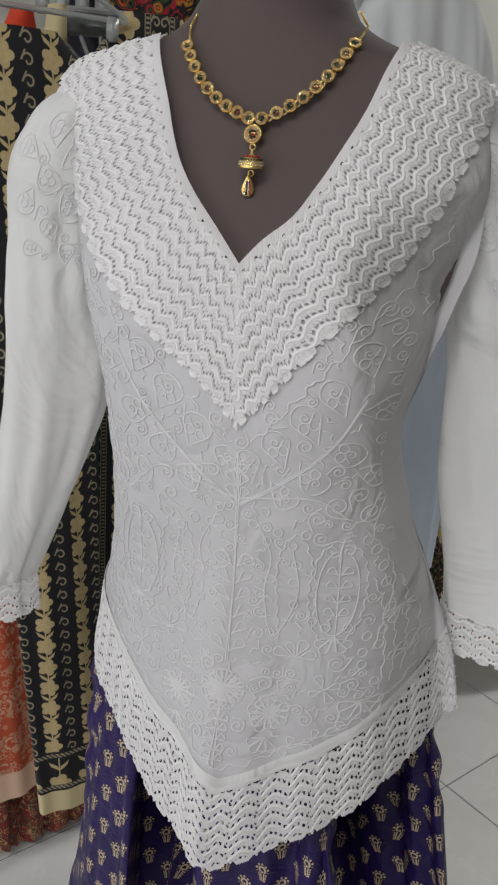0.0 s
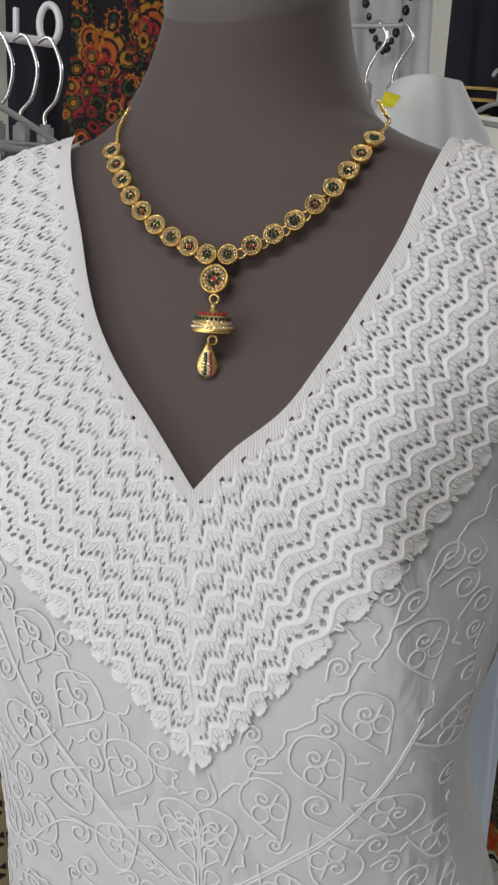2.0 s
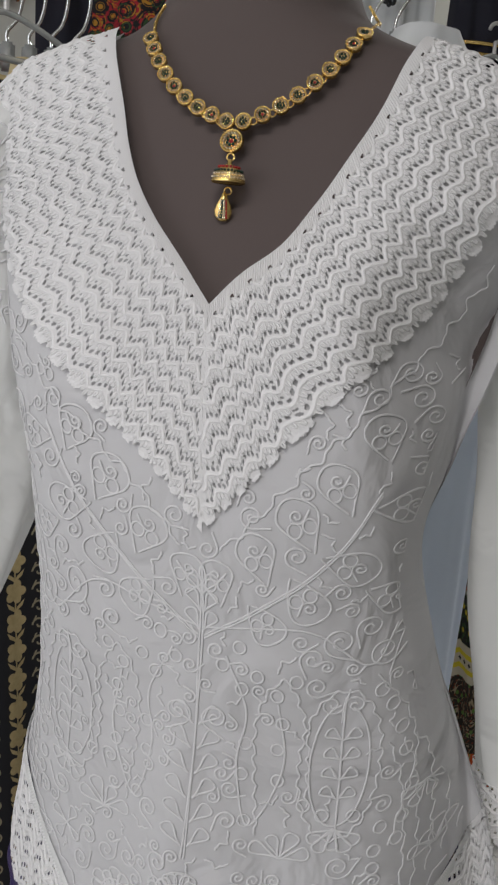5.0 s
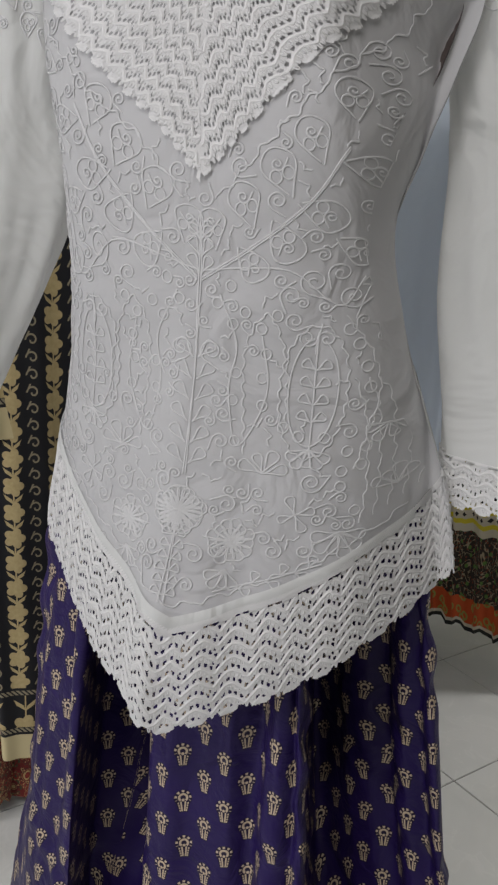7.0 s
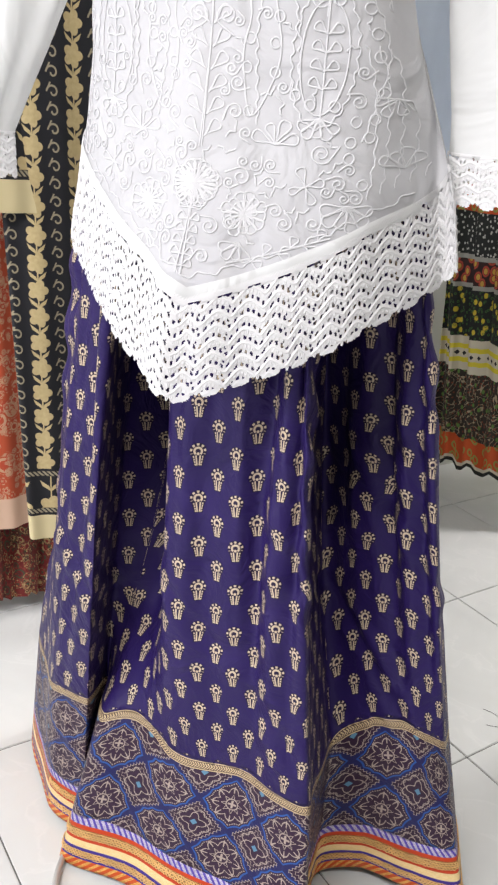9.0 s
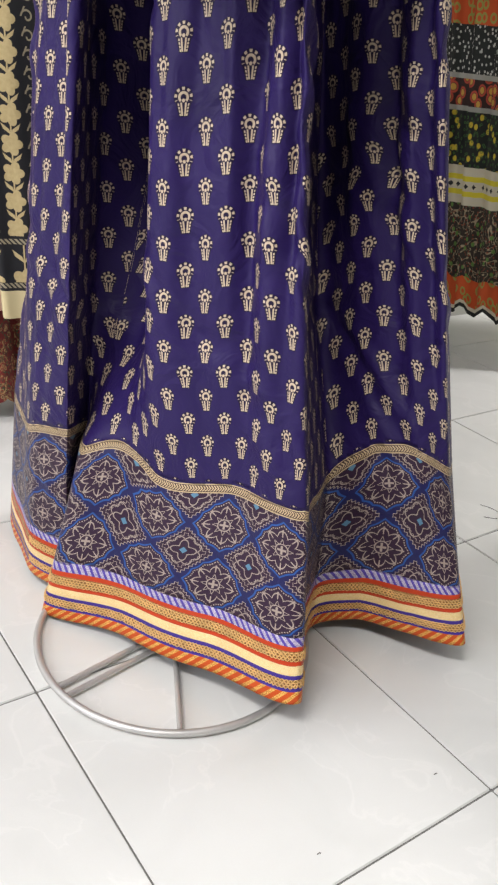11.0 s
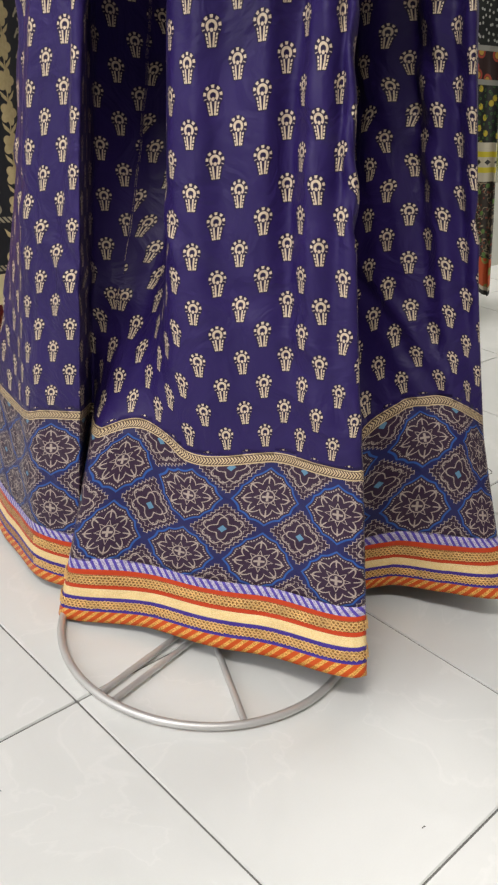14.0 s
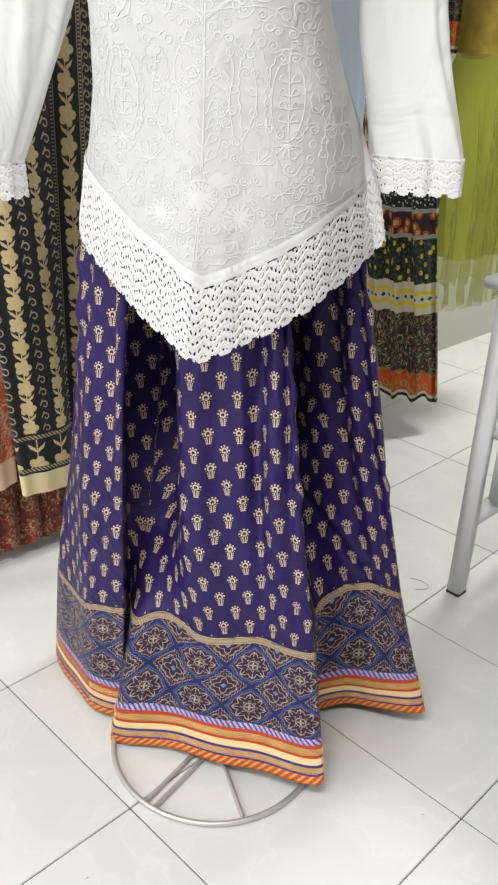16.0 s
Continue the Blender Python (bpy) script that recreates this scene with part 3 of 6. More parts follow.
        if ok.sum() > 4:
            # unbroken runs only
            for run in np.split(np.arange(len(a)), np.where(np.diff(ok.astype(int)) != 0)[0] + 1):
                if ok[run[0]] and len(run) > 3:
                    cords.append(place(a[run], b[run] + 0.0002 * np.sin(a[run] * 900), np.full(len(run), -0.0004)))
        for c in np.arange(-0.12, length + 0.05, 0.0036):
            if np.mod((c + phase) / wave + 0.37, 1.0) < 0.14:
                continue
            b0 = (r + 0.30) * row - 0.0035 - bend(np.array([c]))[0]
            reach = 0.0036 + 0.0006 * rng.rand()
            if b0 < (band or 0.0) or b0 + reach > width + 0.0045:
                continue
            spot = c
            for _ in range(5):
                spot = c - b0 * float(np.interp(spot, line[0], shear))
            if not 0.001 < spot < length - 0.001:
                continue
            t = np.linspace(0, np.pi, 7)
            la = c + 0.00085 * np.cos(t) + 0.0003 * rng.rand()
            lb = b0 + reach * np.sin(t) ** 0.7
            loops.append(place(la, lb, 0.0001 + 0.0001 * np.sin(t)))
    if cords:
        V, Q = tubes(cords, 0.00150, 7)
        if loops:
            V2, Q2 = tubes(loops, 0.00075, 5)
            V, Q = np.concatenate([V, V2]), np.concatenate([Q, Q2 + len(V)])
        child(mesh_of("raised_cord", V, Q, LACE), net)
    return net


def tunic():
    top = thing("tunic", "sheer white embroidered tunic with crochet lace collar, cuffs and pointed hem", "tunic", at=(0.05, 0.80, 0.78))
    # body
    zs = np.concatenate([np.linspace(0.0, 1.0, 150)])
    count = 70
    grid = []
    for t in zs:
        x, f = section(0.88 + 0.735 * t, count)
        lo = hem_height(x) + 0.097
        z = lo + (1.616 - lo) * t
        row = []
        for k in range(len(x)):
            row.append((x[k], f[k], z[k]))
        grid.append(row)
    grid = np.array(grid)
    # the outline at each point's own height
    levels = np.linspace(0.74, 1.62, 120)
    table = np.array([np.stack(section(z, count), -1) for z in levels])
    idx = np.arange(4 * count)
    z = grid[..., 2]
    li = np.clip((z - levels[0]) / (levels[1] - levels[0]), 0, len(levels) - 1.001)
    i0 = li.astype(int)
    fr = (li - i0)[..., None]
    xf = table[i0, idx[None, :]] * (1 - fr) + table[i0 + 1, idx[None, :]] * fr
    rip = ripple(xf[..., 0], z)
    c = np.array([0.01, 0.0])
    out = xf - c
    out /= np.linalg.norm(out, axis=-1, keepdims=True)
    xf = xf + out * (rip + 0.004)[..., None]
    P = to_world(xf[..., 0], xf[..., 1], z)
    edge = np.concatenate([np.stack([spline(k, np.linspace(1.422, k[-1][0], 60)), np.linspace(1.422, k[-1][0], 60)], -1) for k in (NECK_L, NECK_R)])
    d = np.sqrt(((xf[..., 0, None] - edge[:, 0]) ** 2 + (z[..., None] - edge[:, 1]) ** 2).min(-1))
    zz = np.clip(z, 1.422, 1.616)
    inside = (z > 1.422) & (xf[..., 0] > spline(NECK_L, zz)) & (xf[..., 0] < spline(NECK_R, zz))
    cut = (inside | (d < 0.0035)) & (xf[..., 1] > -0.04)
    Q = grid_quads(len(zs), 4 * count, True)
    bad = cut.ravel()[Q].any(1)
    uv = np.stack([np.broadcast_to(idx * 0.004, z.shape), z], -1)
    child(mesh_of("body", P.reshape(-1, 3), Q[~bad], VOILE, uv=uv, label="sheer white voile body"), top)

    # lace hem: front half fine, back half coarser
    def hem_lace(name, first, last, step):
        fine = int((last - first) / (4 * count) * 1.15 / step)
        ii = np.linspace(first, last, fine)
        nv = int(0.108 / step)
        vs = np.linspace(-0.0065, 0.100, nv)
        jj = np.mod(ii, 4 * count)
        j0 = jj.astype(int) % (4 * count)
        j1 = (j0 + 1) % (4 * count)
        fj = (jj - np.floor(jj))[None, :, None]
        x_guess = (table[20, j0] * (1 - fj[0]) + table[20, j1] * fj[0])[:, 0]
        zl = hem_height(x_guess)[None, :] + vs[:, None]
        li = np.clip((zl - levels[0]) / (levels[1] - levels[0]), 0, len(levels) - 1.001)
        a0 = li.astype(int)
        fz = (li - a0)[..., None]
        t0 = table[a0, j0[None, :]] * (1 - fz) + table[a0 + 1, j0[None, :]] * fz
        t1 = table[a0, j1[None, :]] * (1 - fz) + table[a0 + 1, j1[None, :]] * fz
        q = t0 * (1 - fj) + t1 * fj
        rip = ripple(q[..., 0], zl)
        o = q - c
        o /= np.linalg.norm(o, axis=-1, keepdims=True)
        q = q + o * (rip + 0.0052)[..., None]
        P = to_world(q[..., 0], q[..., 1], zl)[::-1]
        length = np.hypot(*np.diff(q[nv // 2], axis=0).T).sum()
        crochet(name, P, length, 0.100, top, "white crochet lace hem with scalloped edge", step, wave=0.0262, row=0.0134, amp=0.27, sharp=0.96)

    hem_lace("lace_hem", -count * 1.1, count * 1.15, 0.0009)
    hem_lace("lace_hem", count * 1.15, count * 2.9, 0.0022)

    # lace collar: two strips from the neckline to their scalloped edge, meeting under its point
    for keys, outer, sign in ((NECK_R, OUT_R, 1), (NECK_L, OUT_L, -1)):
        zz = np.linspace(1.422, keys[-1][0], 400)
        inner = np.stack([spline(keys, zz), zz], -1)
        t = np.linspace(0, 1, len(outer))
        tt = np.linspace(0, 1, 400)
        outer = np.stack([spline(list(zip(t, [o[k] for o in outer])), tt) for k in (0, 1)], -1)

        def evenly(line, n):
            length = np.concatenate([[0], np.cumsum(np.hypot(*np.diff(line, axis=0).T))])
            at = np.linspace(0, length[-1], n)
            return np.stack([np.interp(at, length, line[:, k]) for k in (0, 1)], -1), length[-1]

        step = 0.00075
        nu = int(evenly(outer, 10)[1] / step)
        inner, a = evenly(inner, nu)
        outer, b = evenly(outer, nu)
        nw = int((COLLAR + 0.0065) / step)
        w = np.linspace(0, COLLAR + 0.0065, nw)[:, None]
        k = (w / COLLAR)[..., None]
        XZ = inner[None] * (1 - k) + outer[None] * k
        X, Z = XZ[..., 0], XZ[..., 1]
        u = np.linspace(0, b, nu)[None, :] + 0 * w
        tangent = np.gradient(inner, axis=0)
        tangent /= np.linalg.norm(tangent, axis=1)[:, None]
        tangent = np.stack([np.convolve(np.pad(tangent[:, k], 30, "edge"), np.ones(61) / 61, "valid") for k in (0, 1)], -1)
        slip = ((outer - inner) * tangent).sum(1) / COLLAR
        crochet("lace_collar", on_front(X, Z, 0.0068), b, COLLAR, top, "white crochet lace collar strip", step, 0.006, 0.0085, 0.004, slip, slots=False)

    # sleeves
    def sleeve(stations, angle):
        zs = np.linspace(stations[0][0], stations[-1][0], 90)
        cx, cy, a, b = (spline([(s[0], s[k]) for s in stations], zs) for k in (1, 2, 3, 4))
        th = np.linspace(0, 2 * np.pi, 72, endpoint=False)
        ca, sa = math.cos(radians(angle)), math.sin(radians(angle))
        drag = np.clip((1.5 - zs[:, None]) * 4, 0, 1)
        fold = 1 + 0.10 * np.sin(th * 3 + zs[:, None] * 7) * drag + 0.05 * np.sin(th * 7 + zs[:, None] * 16) * drag + 0.05 * np.clip(np.sin(zs[:, None] * 38 + th * 2.0), 0, 1) ** 3 * np.exp(-(((zs[:, None] - 1.27) / 0.07) ** 2)) + 0.035 * np.sin(th * 12 + zs[:, None] * 24) * np.sin(zs[:, None] * 17)
        px, py = a[:, None] * np.cos(th) * fold, b[:, None] * np.sin(th) * fold
        P = np.stack([cx[:, None] + px * ca - py * sa, cy[:, None] + px * sa + py * ca, np.broadcast_to(zs[:, None], px.shape)], -1)
        sl = child(mesh_of("sleeve", P.reshape(-1, 3), grid_quads(90, 72, True), SLEEVE, label="plain white cotton sleeve"), top)
        SLEEVES.append((P, zs, a, radians(angle)))
        # cuff lace
        z1, step = stations[-1][0], 0.0011
        ring = P[-1]
        loop = np.concatenate([ring, ring[:1]])
        length = np.concatenate([[0], np.cumsum(np.linalg.norm(np.diff(loop[:, :2], axis=0), axis=1))])
        nu, nv = int(length[-1] / step), int(0.052 / step)
        u = np.linspace(0, length[-1], nu)
        rx, ry = np.interp(u, length, loop[:, 0]), np.interp(u, length, loop[:, 1])
        ox, oy = rx - cx[-1], ry - cy[-1]
        k = np.hypot(ox, oy)
        down = np.linspace(0, 0.052, nv)[:, None]
        grow = 0.001 + 0.05 * down
        Pc = np.stack([rx + ox / k * grow, ry + oy / k * grow, z1 + 0.003 - down + 0 * u], -1)
        crochet("cuff_lace", Pc, length[-1], 0.0455, top, "white crochet lace cuff", step, 0.0, 0.004)
        return sl

    sleeve(((1.045, 0.330, 0.765, 0.066, 0.030), (1.2, 0.304, 0.79, 0.058, 0.030), (1.35, 0.292, 0.80, 0.052, 0.034), (1.46, 0.266, 0.805, 0.052, 0.045), (1.545, 0.232, 0.80, 0.046, 0.050), (1.575, 0.215, 0.80, 0.028, 0.035), (1.59, 0.20, 0.80, 0.005, 0.006))[::-1], -32)
    sleeve(((1.015, -0.252, 0.815, 0.042, 0.026), (1.13, -0.212, 0.826, 0.047, 0.030), (1.28, -0.182, 0.842, 0.058, 0.032), (1.41, -0.180, 0.845, 0.052, 0.045), (1.52, -0.170, 0.845, 0.046, 0.050), (1.56, -0.15, 0.85, 0.030, 0.035), (1.575, -0.14, 0.85, 0.005, 0.006))[::-1], 22)
    return top


SLEEVES = []
TUNIC = tunic()



# ---- cord embroidery on the tunic ----


def ring_path(cx, cz, r, n=18, squash=1.0, start=0.0):
    a = np.linspace(0, 2 * np.pi, n) + start
    return np.stack([cx + r * np.cos(a), cz + r * squash * np.sin(a)], -1)


def petal_path(cx, cz, r, turn, wide=0.34):
    """A teardrop loop out from a centre."""
    t = np.linspace(0, 1, 20)
    along = r * np.sin(np.pi * t)
    across = r * wide * np.sin(2 * np.pi * t) * np.sin(np.pi * t)
    c, s = math.cos(turn), math.sin(turn)
    return np.stack([cx + along * c - across * s, cz + along * s + across * c], -1)


def spiral_path(cx, cz, r, turns, start, tail=0.0):
    a = np.linspace(0, 1, int(26 * turns))
    rr = r * (0.12 + 0.88 * a)
    p = np.stack([cx + rr * np.cos(start + 2 * np.pi * turns * a), cz + rr * np.sin(start + 2 * np.pi * turns * a)], -1)
    if tail:
        d = p[-1] - p[-2]
        d /= np.linalg.norm(d)
        k = np.linspace(0.1, 1, 8)[:, None]
        p = np.concatenate([p, p[-1] + d * k * tail])
    return p


def heart_path(cx, cz, r, turn):
    """A leaf outline, open at its stalk."""
    t = np.linspace(0.10, 2 * np.pi - 0.35, 40)
    x = 0.92 * np.sin(t) * np.abs(np.sin(t / 2)) ** 0.8 * r
    y = -(0.95 * np.cos(t) + 0.18 * np.cos(2 * t) * np.cos(t / 2) ** 2) * r
    wob = 1 + 0.03 * np.sin(4 * t + turn * 3)
    c, s = math.cos(turn), math.sin(turn)
    return np.stack([cx + (x * c - y * s) * wob, cz + (x * s + y * c) * wob], -1)


def smooth_path(points, n=40):
    p = np.array(points, float)
    t = np.arange(len(p))
    tt = np.linspace(0, len(p) - 1, n)
    return np.stack([spline(list(zip(t, p[:, k])), tt) for k in (0, 1)], -1)


def wavy_path(points, amp, wave, n=160):
    p = smooth_path(points, n)
    d = np.gradient(p, axis=0)
    d /= np.linalg.norm(d, axis=1)[:, None]
    length = np.concatenate([[0], np.cumsum(np.hypot(*np.diff(p, axis=0).T))])
    w = amp * (np.sin(2 * np.pi * length / wave) + 0.35 * np.sin(4.6 * np.pi * length / wave + 1))
    return p + np.stack([-d[:, 1], d[:, 0]], -1) * w[:, None]


# motifs of one half: sideways place from the middle line, height, size, turn in degrees
TREFOILS = ((0.064, 1.291, 0.0135, 25), (0.037, 1.264, 0.0130, 20), (0.010, 1.243, 0.0115, 10), (0.095, 1.262, 0.0125, -110), (0.068, 1.237, 0.0130, -150), (0.043, 1.217, 0.0115, -140), (0.088, 1.317, 0.0125, 20), (0.125, 1.300, 0.0115, -100), (0.112, 1.350, 0.0110, 10), (0.118, 1.236, 0.0110, -120))
RINGS_IN = ((0.016, 1.183), (0.030, 1.167), (0.027, 1.198), (0.054, 1.166), (0.059, 1.145), (0.057, 1.124), (0.059, 1.100), (0.035, 1.126), (0.034, 1.102), (0.039, 1.066), (0.040, 1.178), (0.066, 1.178))
RINGS_OUT = ((0.119, 1.171), (0.127, 1.159), (0.135, 1.140), (0.140, 1.122), (0.148, 1.093), (0.145, 1.070), (0.143, 1.054), (0.130, 1.066), (0.128, 1.048), (0.129, 1.034), (0.144, 1.012), (0.091, 1.076), (0.111, 1.077), (0.078, 1.083))
SPIRALS = ((0.091, 1.208, 0.011, 1.7, 0.3), (0.118, 1.198, 0.010, 1.6, 2.0), (0.106, 1.036, 0.0095, 1.8, 1.0), (0.037, 0.968, 0.0095, 1.8, 3.0), (0.013, 1.142, 0.010, 1.7, 0.0), (0.090, 1.162, 0.008, 1.5, 3.2), (0.104, 1.162, 0.007, 1.5, 0.2))


def half_embroidery():
    """The cords of one half, in sideways place from the middle line and height."""
    out = []
    for x, z, r, turn in TREFOILS:
        out.append(heart_path(x, z, r * 1.35, radians(turn)))
        for k in range(3):
            a = radians(turn + 90 + 120 * k)
            if k == 0:
                out.append(spiral_path(x + 0.40 * r * math.cos(a), z + 0.40 * r * math.sin(a), 0.40 * r, 1.5, a + 1.0, 0.5 * r))
            else:
                out.append(ring_path(x + 0.44 * r * math.cos(a), z + 0.44 * r * math.sin(a), 0.33 * r, 14, 1.15, a))
    for x, z in RINGS_IN:
        out.append(ring_path(x, z, 0.0042, 14, 1.1))
    for x, z in RINGS_OUT:
        out.append(ring_path(x, z, 0.0043, 14, 1.1))
    for x, z, r, turns, start in SPIRALS:
        out.append(spiral_path(x, z, r, turns, start, 0.012))
    # stems
    for d in (0, 0.0022):
        out.append(smooth_path(((0.002, 1.200 + d), (0.045, 1.231 + d), (0.085, 1.268 + d), (0.112, 1.312 + d))))
    out.append(smooth_path(((0.002, 1.208), (0.04, 1.214), (0.076, 1.214), (0.110, 1.190), (0.124, 1.215), (0.140, 1.262))))
    out.append(smooth_path(((0.122, 1.180), (0.130, 1.215), (0.142, 1.250))))
    out.append(smooth_path(((0.018, 1.190), (0.034, 1.150), (0.030, 1.110), (0.042, 1.062), (0.062, 1.110), (0.055, 1.160))))
    out.append(wavy_path(((0.048, 1.055), (0.041, 1.141), (0.058, 1.178), (0.075, 1.143), (0.080, 1.082)), 0.0012, 0.014))
    out.append(wavy_path(((0.115, 1.182), (0.138, 1.150), (0.148, 1.110), (0.138, 1.05)), 0.0009, 0.016))
    # a vase of leaves
    out.append(wavy_path([(0.098 + 0.026 * math.cos(a), 1.115 + 0.058 * math.sin(a)) for a in np.linspace(1.9, 1.9 + 2 * math.pi, 14)], 0.0012, 0.013))
    out.append([(0.098 + 0.019 * math.cos(a), 1.115 + 0.047 * math.sin(a)) for a in np.linspace(1.7, 1.3 + 2 * math.pi, 40)])
    out.append(smooth_path(((0.098, 1.168), (0.099, 1.115), (0.101, 1.060))))
    for z in (1.142, 1.127, 1.112, 1.097):
        for a in (35, 145):
            out.append(petal_path(0.099, z - 0.007, 0.0125, radians(a), 0.42))
    # flowers and sprays
    for x, z, r, n, a0, a1 in ((0.048, 0.976, 0.0215, 13, 0, 332), (0.000, 0.998, 0.0225, 13, 0, 332), (0.135, 0.992, 0.026, 6, 195, 350), (0.100, 1.066, 0.021, 5, 210, 330), (0.066, 1.040, 0.023, 4, 20, 160),
                               (0.097, 1.006, 0.018, 4, 20, 300), (0.048, 0.950, 0.020, 4, 200, 300), (0.172, 1.030, 0.020, 4, 60, 160), (0.158, 1.090, 0.018, 4, 200, 340)):
        for k in range(n):
            a = a0 + (a1 - a0) * k / max(n - 1, 1)
            out.append(petal_path(x, z, r * (0.9 + 0.1 * math.sin(k * 2.3)), radians(a), 0.30))
        if n > 10:
            for k in range(n):
                out.append(petal_path(x, z, r * 0.55, radians(a0 + 14 + (a1 - a0) * k / n), 0.3))
    for k in range(6):
        out.append(petal_path(0.060 + 0.011 * k, 0.935 + 0.0045 * k, 0.012, radians(75 if k % 2 else -20), 0.42))
    out.append(smooth_path(((0.040, 0.930), (0.075, 0.942), (0.125, 0.962))))
    for k in range(7):
        out.append(petal_path(0.0, 0.985 - 0.0105 * k, 0.0095, radians(25), 0.5))
    out.append(smooth_path(((0.0, 1.0), (0.001, 0.95), (0.002, 0.915))))
    for k in range(6):
        out.append(petal_path(0.002, 1.040 + 0.019 * k, 0.019, radians(48), 0.34))
    out.append(smooth_path(((0.0, 1.255), (0.001, 1.20), (0.0, 1.12), (0.001, 1.03))))
    for k in range(3):
        out.append(petal_path(0.001, 1.205 + 0.014 * k, 0.016, radians(62), 0.34))
    # long fronds towards the side
    for k in range(6):
        x = 0.150 + 0.009 * k
        out.append(wavy_path(((x, 1.00 + 0.006 * k), (x - 0.001, 1.05), (x - 0.010, 1.10 + 0.004 * k), (x - 0.022, 1.13)), 0.0010, 0.019))
    # leaves up the side under the arm
    for k in range(5):
        out.append(heart_path(0.135 + 0.003 * k, 1.215 + 0.032 * k, 0.013, radians(-60 + 30 * (k % 2))))
        out.append(spiral_path(0.135 + 0.003 * k, 1.215 + 0.032 * k, 0.006, 1.5, k))
    return out


def flat_cords(paths, lifts, wide, high):
    """Points and faces of stitched cords, wider than they stand off the cloth, each with a slightly uneven width."""
    V, Q, base = [], [], 0
    a = np.linspace(0, 2 * np.pi, 6, endpoint=False)
    for path, lift in zip(paths, lifts):
        n = lift - path
        n /= np.linalg.norm(n, axis=1)[:, None] + 1e-12
        t = np.gradient(path, axis=0)
        b = np.cross(t, n)
        b /= np.linalg.norm(b, axis=1)[:, None] + 1e-12
        k = (1 + 0.16 * np.sin(np.arange(len(path)) * 1.7 + path[0, 0] * 900))[:, None, None]
        ring = path[:, None] + k * wide * np.cos(a)[None, :, None] * b[:, None] + high * np.sin(a)[None, :, None] * n[:, None]
        V.append(ring.reshape(-1, 3))
        Q.append(grid_quads(len(path), 6, True) + base)
        base += len(path) * 6
    return np.concatenate(V), np.concatenate(Q)


